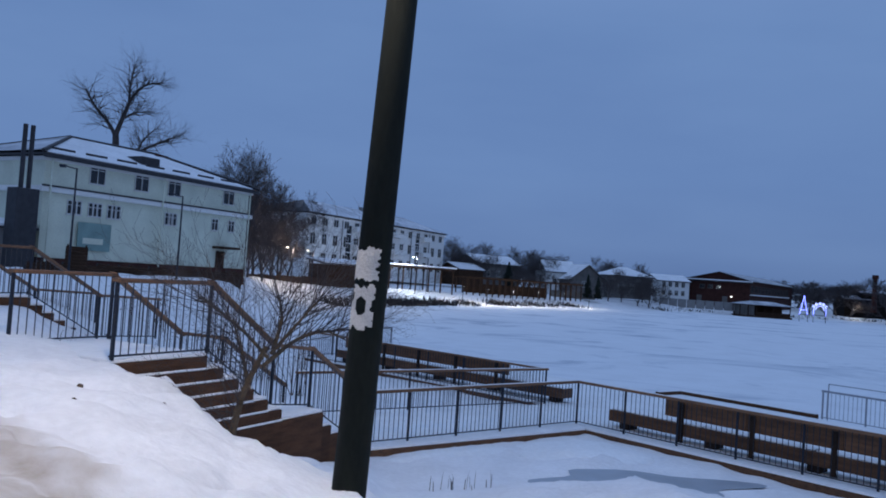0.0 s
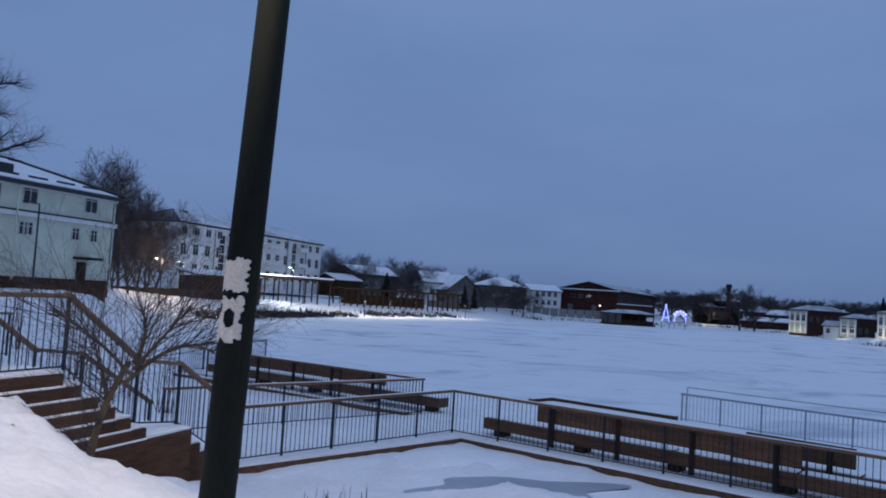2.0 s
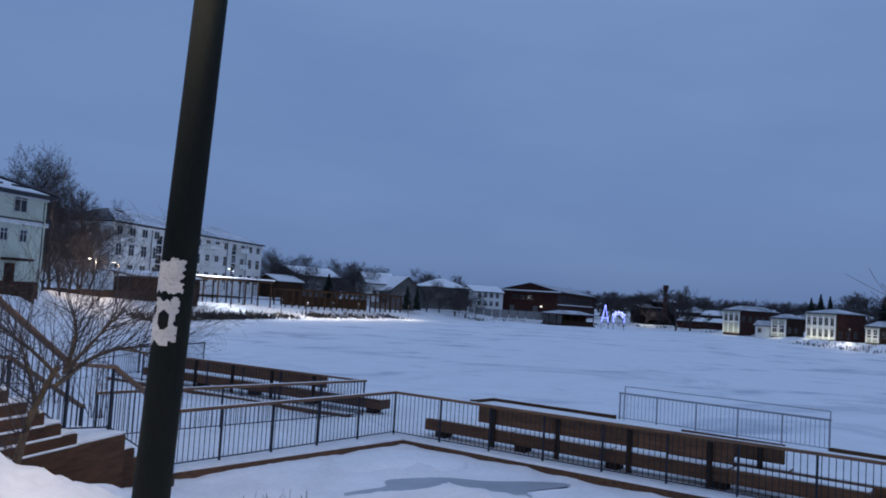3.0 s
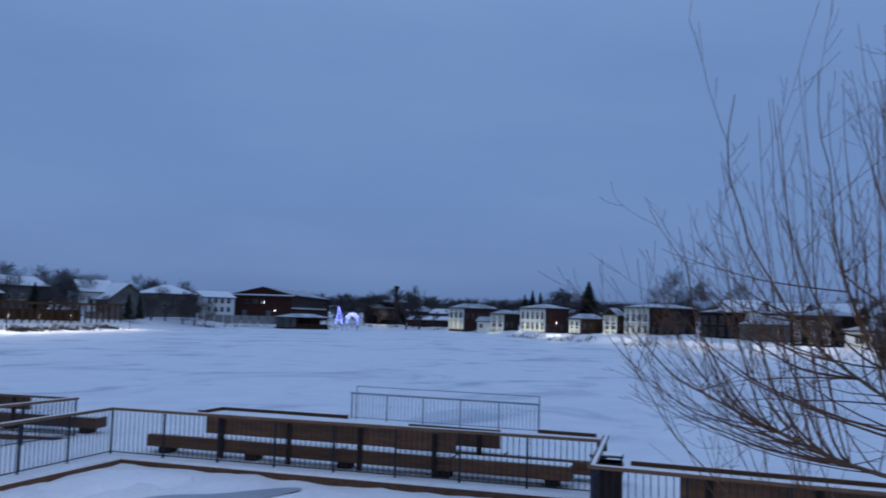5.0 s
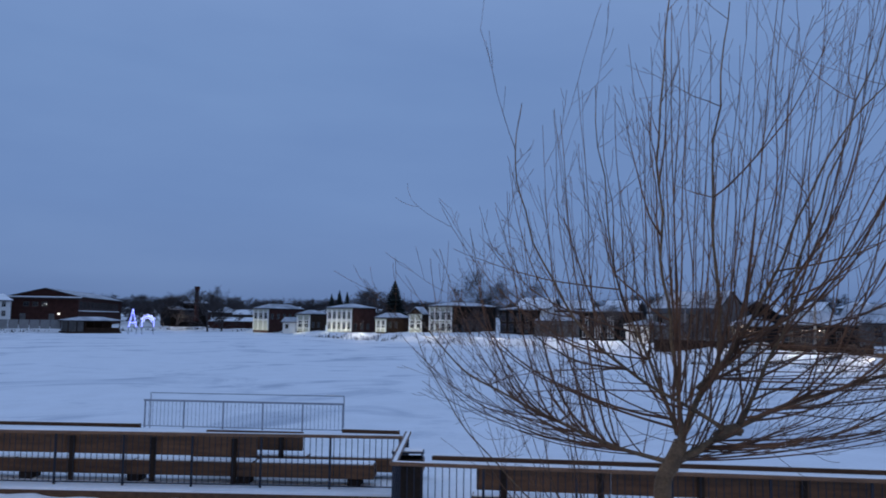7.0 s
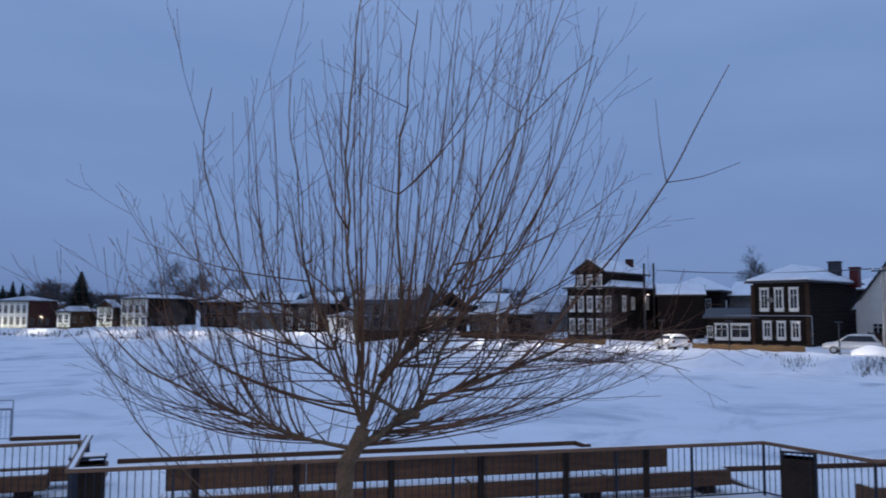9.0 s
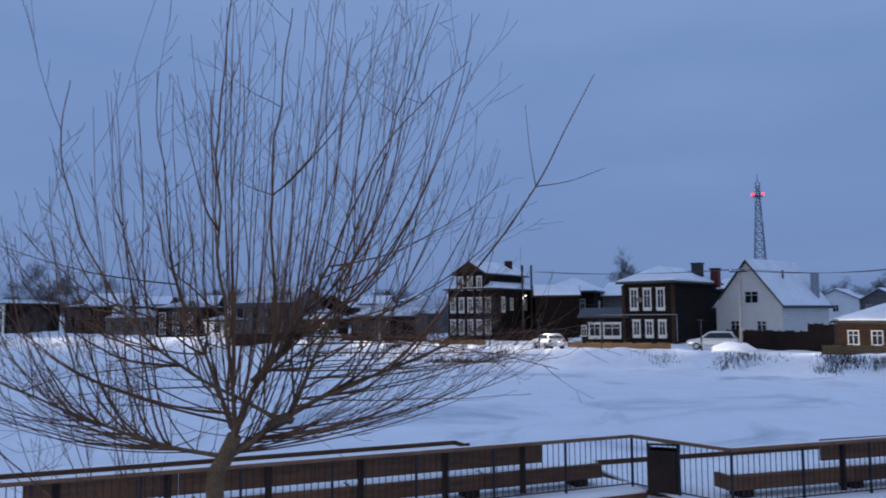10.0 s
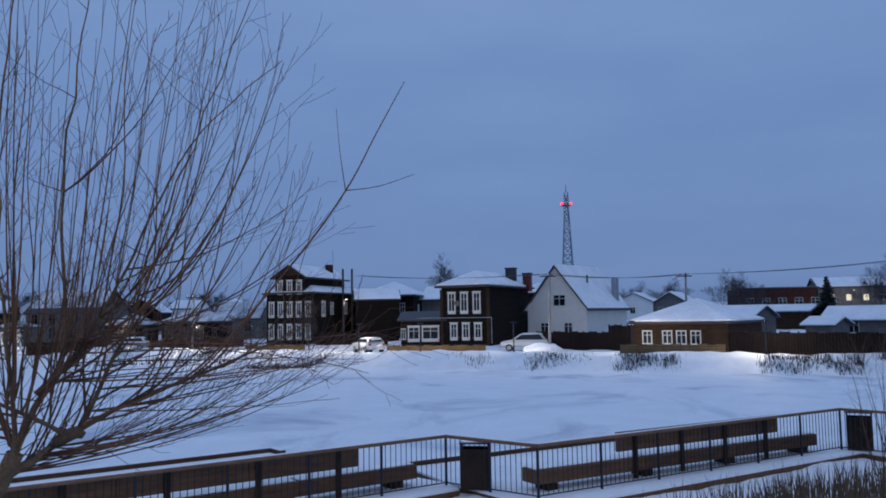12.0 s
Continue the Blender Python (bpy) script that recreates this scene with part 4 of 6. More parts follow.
def bearing(az, fl, fr):
    """How far along the front from fl the line of sight at bearing az crosses it."""
    d = (math.sin(radians(az)), math.cos(radians(az)))
    ex, ey = fr[0] - fl[0], fr[1] - fl[1]
    k = (d[0] * fl[1] - d[1] * fl[0]) / (ex * d[1] - ey * d[0])
    return k * math.hypot(ex, ey)


# the long mint-coloured house on the bank
FL, FR = (-26.2, 51.7), (-16.9, 68.1)
W1 = math.hypot(FR[0] - FL[0], FR[1] - FL[1])
wins = [("front", bearing(az, FL, FR), 6.05, 1.15, 1.35, "thin") for az in (-23.75, -21.0, -18.9, -15.3)]
wins += [("front", bearing(az, FL, FR), 3.8, 0.62, 0.85, "thin") for az in (-25.15, -24.85, -23.9, -23.6, -22.75, -22.45, -19.15, -18.85, -16.1, -15.0)]
mint = house(FL, FR, 11, 2.9, 7.35, 2.1, "hip", MINT, "long two-storey pale mint house with a snowy hip roof", wins, over=0.6, chimneys=((W1 * 0.72, 5.5, 9.6, 0.5, BRICK),), shrink=0.05)
v, faces = roof_shape("hip", W1, 11, 7.35, 2.1, 0.6)
for a, b in ((0, 4), (1, 5), (2, 5), (3, 4), (4, 5)):
    part("ridge_cap", tube(Vector(v[a]) + Vector((0, 0, 0.30)), Vector(v[b]) + Vector((0, 0, 0.33)), 0.13, sides=6), ROOF, mint)
part("hip_sheet", slab([v[3], v[0], v[4]], [(0, 1, 2)], 0.03, 0.33, 0.03), THINSNOW, mint, "metal sheet hip half cleared of snow")
part("plinth", box(-0.08, W1 + 0.08, -0.08, 11.08, -0.8, 0.75), BRICK, mint, "stained red-brown plinth")
part("gutter", box(-0.6, W1 + 0.6, -0.72, -0.6, 7.22, 7.36, 0.02), ROOF, mint)
part("cornice", box(-0.3, W1 + 0.3, -0.35, 11.3, 5.05, 5.42, 0.04), WHITE, mint)
part("cornice_flashing", box(-0.35, W1 + 0.35, -0.40, -0.352, 5.38, 5.5), ROOF, mint)
for u in (0.25, W1 * 0.5, W1 - 0.25):
    part("downpipe", tube((u, -0.42, 0.0), (u, -0.42, 7.2), 0.06, sides=8), MINT, mint)
porch = part("porch_hood", box(W1 * 0.80, W1 * 0.80 + 1.9, -1.3, -0.003, 2.3, 2.5, 0.04), BOARDBROWN, mint, "small brown porch over the side door")
part("porch_door", box(W1 * 0.80 + 0.45, W1 * 0.80 + 1.4, -0.06, -0.002, 0.0, 2.1), BOARDBROWN, mint)
part("cornice_snow", box(-0.25, W1 + 0.25, -0.30, -0.003, 5.42, 5.46), ROOFSNOW, mint)
part("eaves_moulding", box(-0.25, W1 + 0.25, -0.25, 11.25, 7.1, 7.34), WHITE, mint)
part("dormer", box(W1 * 0.44, W1 * 0.53, 0.9, 3.4, 7.4, 8.75, 0.05), ROOF, mint)
for i in range(7):
    part("snow_guard", box(0.8 + i * W1 / 7.4, 0.8 + i * W1 / 7.4 + 1.7, 0.55, 0.62, 7.95, 8.12), ROOF, mint)
for dx in (0.0, 0.5):
    part("flue_pipe", tube((-2.1 + dx, -0.9, 2.2), (-2.1 + dx, -0.9, 9.0), 0.14, sides=12), ROOF, mint, "tall black steel flue pipe")
part("flue_house", box(-2.6, -1.1, -1.4, -0.3, -0.5, 5.0, 0.05), ROOF, mint, "dark sooty flue base")
house((-31.5, 47.5), (-26.2, 50.6), 8, 2.9, 2.4, 0.9, "shed", CONCRETE, "low grey annex with a snowy lean-to roof", (("front", 2.0, 0.8, 0.8, 1.0, "thin"),), name="annex", category="annex")
bn = base("banner", Matrix.Translation((*(Vector(FL) + (Vector(FR) - Vector(FL)) * (bearing(-23.75, FL, FR) / W1)), 4.3)) @ Matrix.Rotation(math.atan2(FR[1] - FL[1], FR[0] - FL[0]), 4, "Z"), "pale green banner with a scenic print on the house wall", "banner")
part("sheet", box(-1.3, 1.3, -0.22, -0.16, 0.0, 1.9), SIGNGREEN, bn)
part("print_field", box(-0.9, 0.7, -0.226, -0.221, 0.45, 0.85), MINT, bn, "pale printed field")

# the white three-storey house behind the trees
FL, FR = (-22.5, 130.0), (0.1, 171.5)
W2 = math.hypot(FR[0] - FL[0], FR[1] - FL[1])
wins = []
for row in (1.6, 4.8, 8.0):
    for i in range(15):
        wins.append(("front", 1.8 + i * (W2 - 3.6) / 14, row, 1.25, 1.7, "thin"))
white_block = house(FL, FR, 13, 3.4, 9.75, 2.6, "hip", CREAM, "long white three-storey apartment house with a snowy hip roof", wins, over=0.5, snow=0.1, cover=THINSNOW, category="apartment house", chimneys=((8, 5, 12.2, 0.35, CONCRETE), (24, 6, 12.9, 0.35, CONCRETE), (1.6, 3.0, 11.6, 0.4, CONCRETE)))
for u in (14.5, 27.5, 38.5):
    for z in (4.4, 7.6):
        bal = part("balcony", box(u - 1.6, u + 1.6, -1.1, 0.0, z, z + 0.95, 0.03), CREAM, white_block)
part("cornice", box(-0.3, W2 + 0.3, -0.3, 13.3, 9.25, 9.6), WHITE, white_block)
for u in (9.5, 21.0, 33.0, W2 - 7.0):
    part("downpipe", tube((u, -0.35, 0.0), (u, -0.35, 9.3), 0.09, sides=6), LOGGREY, white_block)
for u in (12.0, 36.0):
    stair = part("stair_window", box(u - 0.7, u + 0.7, -0.05, -0.002, 2.2, 8.6), GLASS, white_block, "tall dark stairwell window")
    for z in (3.8, 5.4, 7.0):
        part("mullion", box(u - 0.7, u + 0.7, -0.09, -0.052, z, z + 0.18), WHITE, stair)

# left shore: sheds and gabled houses
house(polar(2.6, 178)[:2], polar(5.6, 186)[:2], 9, 3.6, 4.2, 1.8, "side", LOGGREY, "grey plank house with a snowy roof on the shore", (("front", 3, 1.4, 0.9, 1.2, "thin"), ("front", 6, 1.4, 0.9, 1.2, "thin")))
house(polar(1.3, 168)[:2], polar(3.0, 172)[:2], 8, 3.4, 2.6, 1.2, "side", BOARDBROWN, "low brown shed with a snowy roof")
house(polar(7.5, 182)[:2], polar(9.6, 184)[:2], 10, 3.0, 4.0, 2.4, "side", CREAM, "pale house with a steep snowy roof", (("front", 2, 1.2, 0.9, 1.2, "thin"), ("front", 4.5, 1.2, 0.9, 1.2, "thin")))
house(polar(9.2, 178)[:2], polar(11.6, 182)[:2], 9, 2.8, 2.8, 3.2, "gable", LOGGREY, "grey gabled house with deep snow on its roof", (("front", 3.4, 1.2, 0.9, 1.2, "thin"),))
house(polar(11.8, 186)[:2], polar(14.8, 190)[:2], 9, 2.8, 4.2, 2.0, "hip", LOGGREY, "grey house with a snowy hip roof", (("front", 3, 1.4, 0.9, 1.2, "thin"), ("front", 6, 1.4, 0.9, 1.2, "thin")))
house(polar(15.2, 196)[:2], polar(17.3, 199)[:2], 9, 2.6, 4.2, 1.3, "side", CREAM, "pale two-storey house with a snowy roof", [("front", 1.5 + i * 1.6, z, 0.8, 1.1, "thin") for i in range(4) for z in (0.9, 2.9)])

# the brick works hall with its curved roof
FRb = (72.2, 186.5)
FLb = (FRb[0] - 0.843 * 14.1, FRb[1] + 0.537 * 14.1)
wins = [("right", 3.0 + i * 4.4, 3.9, 2.6, 1.5, "dull") for i in range(12)] + [("front", 3.2 + i * 1.9, 4.3, 1.1, 0.9, "dull") for i in range(3)]
hall = house(FLb, FRb, 60, 1.5, 6.5, 1.75, "gable", BRICK, "dark red brick hall with a low snowy gabled roof", wins, category="hall", over=0.7, snow=0.10, cover=THINSNOW)
part("eave_snow", box(-0.7, 14.8, -0.9, -0.003, 6.25, 6.5), ROOFSNOW, hall, "snow on the front cornice")
part("cornice_board", box(-0.72, 14.82, -0.92, -0.002, 5.95, 6.246), ROOF, hall)
part("ledge", box(14.103, 15.0, 0.5, 50, 3.2, 3.42), ROOFSNOW, hall, "snowy ledge along the flank")
for u in (2.6, 8.6):
    part("door", box(u - 0.6, u + 0.6, -0.06, -0.004, 0.0, 2.6, 0.02), LOGGREY, hall, "pale grey hall door")
part("wall_lamp", box(9.9, 10.3, -0.3, -0.004, 2.4, 2.75, 0.03), LAMPW, hall, "small lit lamp beside the door")
fence_l = base("wall", Matrix(), "grey concrete yard wall along the far shore", "wall")
for i in range(9):
    a, b = polar(15.4 + i * 0.6, 192), polar(15.96 + i * 0.6, 192)
    p = part("wall_panel", box(0, (b - a).length, -0.08, 0.08, 0.9, 2.8), CONCRETE, fence_l)
    p.matrix_basis = Matrix.Translation(a) @ Matrix.Rotation(math.atan2(b.y - a.y, b.x - a.x), 4, "Z")
# landing stage at the edge of the ice: a timber deck with a roof on posts, half of it boarded up
la, lb = polar(20.63, 187), polar(23.72, 190)
stage = base("landing_stage", Matrix.Translation((la.x, la.y, 0.25)) @ Matrix.Rotation(math.atan2(lb.y - la.y, lb.x - la.x), 4, "Z"), "brown timber landing stage with a snowy roof", "landing stage")
LW = (lb - la).length
part("deck", box(-0.3, LW + 0.3, -0.6, 6.0, -0.35, 0.12), BOARDBROWN, stage)
part("back_wall", box(0, LW, 5.3, 5.5, 0.12, 2.3), BOARDBROWN, stage)
part("side_cabin", box(0.25, LW * 0.3, 0.3, 5.2, 0.121, 2.28), LOGGREY, stage, "boarded cabin under the roof")
for i in range(7):
    part("post", box(LW * i / 6 - 0.09, LW * i / 6 + 0.09, -0.09, 0.09, 0.121, 2.35), BOARDBROWN, stage)
part("parapet", box(LW * 0.31, LW, -0.04, 0.04, 0.121, 0.95), BOARDBROWN, stage)
v, faces = roof_shape("hip", LW, 5.6, 2.35, 0.75, 0.7)
st_roof = part("roof", slab(v, faces, 0.12), ROOF, stage)
part("roof_snow", slab(v, faces, 0.08, 0.122, 0.03), THINSNOW, st_roof, "thin snow lying on the roof")

# houses along the far street, lit from below
def facade_light(fl, fr, z0, power, n=2):
    a, b = Vector((*fl, z0)), Vector((*fr, z0))
    out = Vector((b.y - a.y, -(b.x - a.x), 0)).normalized()
    for i in range(n):
        p = a + (b - a) * ((i + 0.5) / n) + out * 1.6
        lamp("facade_light", (p.x, p.y, z0 + 0.5), power * 0.24, (1.0, 0.97, 0.70), 0.3)


def street_house(az0, az1, az2, d, z0, h, rise, front, side, label, cols, rows, light=0, kind="hip", style="carved"):
    """A facade from az0 to az1 and a flank that shows up to az2."""
    fr = polar(az1, d)
    back = polar(az2, d + 0.9 * radians(az2 - az1) * d + 2.0)
    s = (back - fr).normalized()
    depth = (back - fr).length
    f = Vector((s.y, -s.x, 0))
    u = (math.sin(radians(az0)), math.cos(radians(az0)))
    w = (fr.x * u[1] - fr.y * u[0]) / (f.x * u[1] - f.y * u[0])
    fl = fr - f * w
    rows = rows if isinstance(rows, list) else [rows]
    wins = [("front", w * (i + 0.5) / cols, z, min(1.0, w / cols * 0.55), 1.5, style) for i in range(cols) for z in rows]
    wins += [("right", 1.3 + i * 2.2, rows[0], 0.8, 1.2, "dull") for i in range(int((depth - 1.5) / 2.2))]
    ob = house(fl[:2], fr[:2], depth, z0, h, rise, kind, side, label, wins, over=0.35, snow=0.09, cover=THINSNOW)
    part("facade", box(-0.02, w + 0.02, -0.002, 0.16, 0.0, h - 0.05), front, ob).location.y = -0.001
    part("cornice", box(-0.2, w + 0.2, -0.22, -0.003, h - 0.35, h - 0.06), front, ob)
    if light:
        for i in range(cols + 1):
            u = max(0.14, min(w - 0.14, w * i / cols))
            part("pilaster", box(u - 0.14, u + 0.14, -0.16, -0.003, 0.1, h - 0.36, 0.02), WHITE, ob, "white pilaster")
        part("string_course", box(-0.05, w + 0.05, -0.12, -0.003, h * 0.47, h * 0.47 + 0.16), WHITE, ob)
        facade_light(fl[:2], fr[:2], z0, light)
    return ob


house(polar(34.4, 198)[:2], polar(35.3, 197)[:2], 5, 0.6, 2.2, 0.9, "side", CREAM, "small white shed with a snowy roof", (("front", 1.0, 0.7, 0.7, 0.9, "dull"),), category="shed", cover=THINSNOW)
house(polar(29.4, 232)[:2], polar(32.3, 226)[:2], 8, 0.8, 1.7, 0.9, "side", BRICK, "low red brick shed with a snowy roof", category="shed")
street_house(32.37, 33.4, 35.8, 206, 0.6, 5.35, 1.1, PALEWALL, BRICK, "brick house with a floodlit white facade and snowy roof", 3, 2.9, 220)
street_house(35.38, 36.27, 37.35, 194, 0.6, 4.05, 0.9, PALEWALL, BOARDBROWN, "small cream house with a floodlit front", 2, 1.0, 110)
street_house(37.48, 39.2, 40.9, 177, 0.9, 5.2, 0.9, PALEWALL, BRICK, "floodlit white two-storey merchant house with tall windows", 5, [0.6, 2.9], 330)
street_house(40.93, 41.65, 43.25, 174, 1.0, 3.0, 1.0, PALEWALL, BOARDBROWN, "low timber house with a floodlit white front", 2, 1.0, 140)
street_house(43.3, 44.2, 44.7, 176, 0.8, 4.3, 1.3, PALEWALL, BOARDBROWN, "narrow gabled house with a floodlit white front", 2, 1.2, 170, kind="gable")
street_house(44.74, 46.35, 49.5, 170, 0.8, 5.9, 0.8, PALEWALL, LOG, "two-storey timber house with a lit carved facade", 4, [0.7, 3.1], 130)
street_house(49.8, 52.0, 55.4, 155, 0.9, 5.0, 1.0, LOG, LOG, "long dark timber house with a snowy roof", 4, [0.8, 2.9], style="dull")
street_house(52.3, 55.3, 56.0, 143, 0.9, 2.9, 1.5, LOGGREY, LOGGREY, "low grey timber house under deep snow", 3, 0.9, style="dull")
street_house(55.4, 58.0, 59.6, 129, 0.9, 4.5, 1.0, LOG, LOG, "dark log house with white window frames", 3, [0.5, 2.3], style="plain")
street_house(58.6, 60.2, 61.3, 120, 0.9, 2.5, 0.7, CREAM, LOGGREY, "small plank outhouse with a snowy roof", 1, 0.9, style="plain")
street_house(60.4, 64.6, 66.5, 124, 1.0, 4.6, 3.0, LOGGREY, LOGGREY, "large grey house with a broad snowy roof", 4, [0.8, 2.8], kind="side", style="dull")
street_house(65.2, 67.2, 68.4, 108, 1.0, 2.5, 1.4, LOG, LOG, "low dark house with a snowy roof", 2, 0.9, style="dull")
street_house(68.6, 71.6, 73.2, 100, 1.1, 2.7, 1.6, LOG, LOG, "low dark log house with a snowy roof", 3, 0.9, style="dull")
street_house(72.0, 75.0, 76.0, 120, 1.4, 3.0, 2.2, LOGGREY, LOGGREY, "grey house with snowy roofs behind the street", 2, 1.0, kind="side", style="dull")

# the dark three-storey log house with its attic storey
FL, FR = (97.2, 25.1), (95.2, 18.8)
W3 = math.hypot(FR[0] - FL[0], FR[1] - FL[1])
wins = [("front", W3 * (0.11 + 0.19 * i), z, 0.48, 1.4, "carved") for i in range(5) for z in (0.55, 3.25)] + [("right", 2.2, 3.3, 0.62, 1.4, "carved"), ("right", 4.4, 3.3, 0.6, 1.4, "plain"), ("right", 8.2, 3.3, 0.6, 1.4, "plain")]
log3 = house(FL, FR, 13, 1.35, 5.75, 1.7, "hip", LOG, "tall dark log house with white carved window frames and attic storey", wins, over=0.45)
att = part("attic", box(W3 * 0.2, W3 * 0.8, -0.15, 10.5, 5.2, 8.0), LOG, log3)
v, faces = roof_shape("gable", W3 * 0.6, 10.8, 0, 1.25, 0.5)
v = [(x + W3 * 0.2, y - 0.15, z + 7.9) for x, y, z in v]
r3 = part("attic_roof", slab(v, faces, 0.14), ROOF, log3)
part("attic_snow", slab(v, faces, 0.16, 0.142, 0.05), ROOFSNOW, r3)
bm = bmesh.new()
vs = [bm.verts.new(p) for p in ((W3 * 0.2, -0.14, 7.95), (W3 * 0.8, -0.14, 7.95), (W3 * 0.5, -0.14, 9.1))]
bm.faces.new(vs)
ex = bmesh.ops.extrude_face_region(bm, geom=bm.faces[:])
bmesh.ops.translate(bm, vec=(0, 0.3, 0), verts=[g for g in ex["geom"] if isinstance(g, bmesh.types.BMVert)])
part("gable_end", bm, BOARDBROWN, log3)
for i in range(3):
    f_me, p_me, _ = window_meshes(0.48, 1.2, "carved")
    wn_ob = shared("window", f_me, log3, Matrix.Translation((W3 * (0.30 + 0.2 * i), -0.153, 6.05)))
    shared("pane", p_me, wn_ob, Matrix())
part("chimney", box(W3 * 0.55, W3 * 0.55 + 0.8, 8.2, 9.0, 8.0, 9.75, 0.03), BRICK, log3)
for y in (6.8, 9.4):
    part("stove_pipe", tube((W3 + 0.35, y, 1.0), (W3 + 0.35, y, 8.6 + y * 0.06), 0.14, sides=8), ROOF, log3)
# its back wing
house((105.0, 14.6), (104.0, 7.6), 9, 1.5, 5.3, 1.8, "hip", LOG, "dark log wing with a snowy hip roof", (("front", 5.6, 2.9, 0.55, 1.5, "plain"), ("right", 3, 2.9, 0.6, 1.3, "plain")), over=0.5)
house((97.8, 14.2), (98.6, 9.0), 6.5, 1.4, 4.9, 1.2, "side", LOG, "dark timber yard building with a snowy roof", over=0.3, name="yard_building", category="outbuilding")

# the two-storey log house with tall carved windows
FL, FR = (84.2, 3.1), (81.98, -1.72)
W4 = math.hypot(FR[0] - FL[0], FR[1] - FL[1])
wins = [("front", W4 * (0.22 + 0.27 * i), 3.35, 0.62, 1.75, "carved") for i in range(3)] + [("front", W4 * (0.26 + 0.26 * i), 0.62, 0.58, 1.3, "carved") for i in range(3)]
log4 = house(FL, FR, 11.5, 1.35, 5.75, 1.55, "hip", LOG, "two-storey dark log house with tall carved white windows", wins, over=0.6, snow=0.2, chimneys=((W4 * 0.80, 9.0, 8.0, 0.5, ROOF), (W4 + 0.5, 10.0, 7.4, 0.42, REDMETAL)))
for u in (0.0, W4):
    part("corner_board", box(u - 0.16, u + 0.16, -0.12, 0.16, -0.3, 5.6), BOARDBROWN, log4)
pipe = part("gas_pipe", tube((-3.0, -0.35, 2.62), (W4 + 0.5, -0.35, 2.62), 0.035, sides=6), GALV, log4)
part("gas_riser", tube((W4 + 0.5, -0.35, 0.0), (W4 + 0.5, -0.35, 2.62), 0.035, sides=6), GALV, pipe)
dish = part("satellite_dish", tube((W4 * 0.36, -0.35, 4.1), (W4 * 0.36, -0.28, 4.12), 0.3, 0.3, 16), LOGGREY, log4)
house(polar(84.95, 84.5)[:2], polar(87.95, 84.3)[:2], 6, 1.35, 2.3, 0.95, "shed", LOG, "low dark porch wing with white windows", (("front", 1.35, 0.5, 1.0, 1.15, "carved"), ("front", 3.1, 0.5, 1.55, 1.15, "carved"), ("front", 0.25, 0.5, 0.4, 1.0, "plain")), over=0.4, snow=0, name="porch_wing", category="outbuilding")

# the white gabled house
FL, FR = (89.1, -6.2), (85.1, -12.1)
W5 = math.hypot(FR[0] - FL[0], FR[1] - FL[1])
gab = house(FL, FR, 10.5, 1.6, 3.35, 4.35, "gable", SIDING, "white gabled house with a steep snowy roof", (("front", W5 * 0.56, 3.5, 1.35, 1.1, "thin"), ("front", W5 * 0.3, 0.6, 0.9, 1.0, "thin"), ("front", W5 * 0.7, 0.6, 0.9, 1.0, "thin")), over=0.4, snow=0.2)
part("flue", tube((W5 * 0.9, 9.0, 3.6), (W5 * 0.9, 9.0, 6.6), 0.42, sides=12), GALV, gab)
part("roof_vent", tube((W5 * 0.72, 4.5, 5.4), (W5 * 0.72, 4.5, 6.9), 0.1, sides=8), ROOF, gab)

# the low house with a pyramid roof
FL, FR = (67.7, -13.5), (62.96, -19.8)
W6 = math.hypot(FR[0] - FL[0], FR[1] - FL[1])
house(FL, FR, 8.2, 1.3, 1.95, 1.75, "hip", BOARDBROWN, "low brown plank house with a snowy pyramid roof", [("front", W6 * f, 0.4, 0.7, 0.95, "plain") for f in (0.16, 0.38, 0.53, 0.68)], over=0.35, snow=0.2)

# houses and yards further right and behind
house(polar(106.5, 96)[:2], polar(109.0, 94)[:2], 6, 1.4, 2.1, 1.1, "side", LOGGREY, "grey shed with a snowy roof behind the low house", category="shed")
house(polar(109.6, 112)[:2], polar(112.4, 110)[:2], 6, 1.8, 2.2, 0.7, "side", BOARDBROWN, "long dark shed with a snowy roof", category="shed")
house(polar(112.2, 86)[:2], polar(113.8, 85)[:2], 4, 1.0, 1.7, 0.6, "side", LOGGREY, "small grey shed under snow", category="shed")
house(polar(113.2, 92)[:2], polar(117.8, 90)[:2], 6, 1.1, 2.0, 1.2, "side", LOGGREY, "grey house with a snowy roof", (("front", 3, 0.8, 0.9, 1.1, "thin"),))
house(polar(108.2, 168)[:2], polar(112.9, 171)[:2], 14, 3.4, 5.2, 0.4, "shed", BRICK, "long brick building with a flat dark roof", [("front", 2 + i * 3.0, 1.6, 1.4, 1.6, "thin") for i in range(6)], category="building", snow=0.05)
house(polar(113.0, 174)[:2], polar(119.5, 178)[:2], 14, 3.4, 5.2, 1.9, "side", LOGGREY, "long grey building with lit windows and a snowy roof", [("front", 2.5 + i * 3.0, 2.6, 0.9, 1.1, "thin", 1) for i in range(3)] + [("front", 11.5 + i * 3.0, 2.6, 1.3, 1.6, "thin") for i in range(2)], category="building")
house(polar(93.0, 112)[:2], polar(95.6, 110)[:2], 8, 2.0, 5.0, 1.4, "hip", LOG, "dark house with a snowy roof behind the street", over=0.4)
house(polar(86.4, 108)[:2], polar(87.9, 107)[:2], 7, 1.8, 4.6, 1.6, "side", LOGGREY, "grey house behind the street with a snowy roof")
rng = random.Random(21)
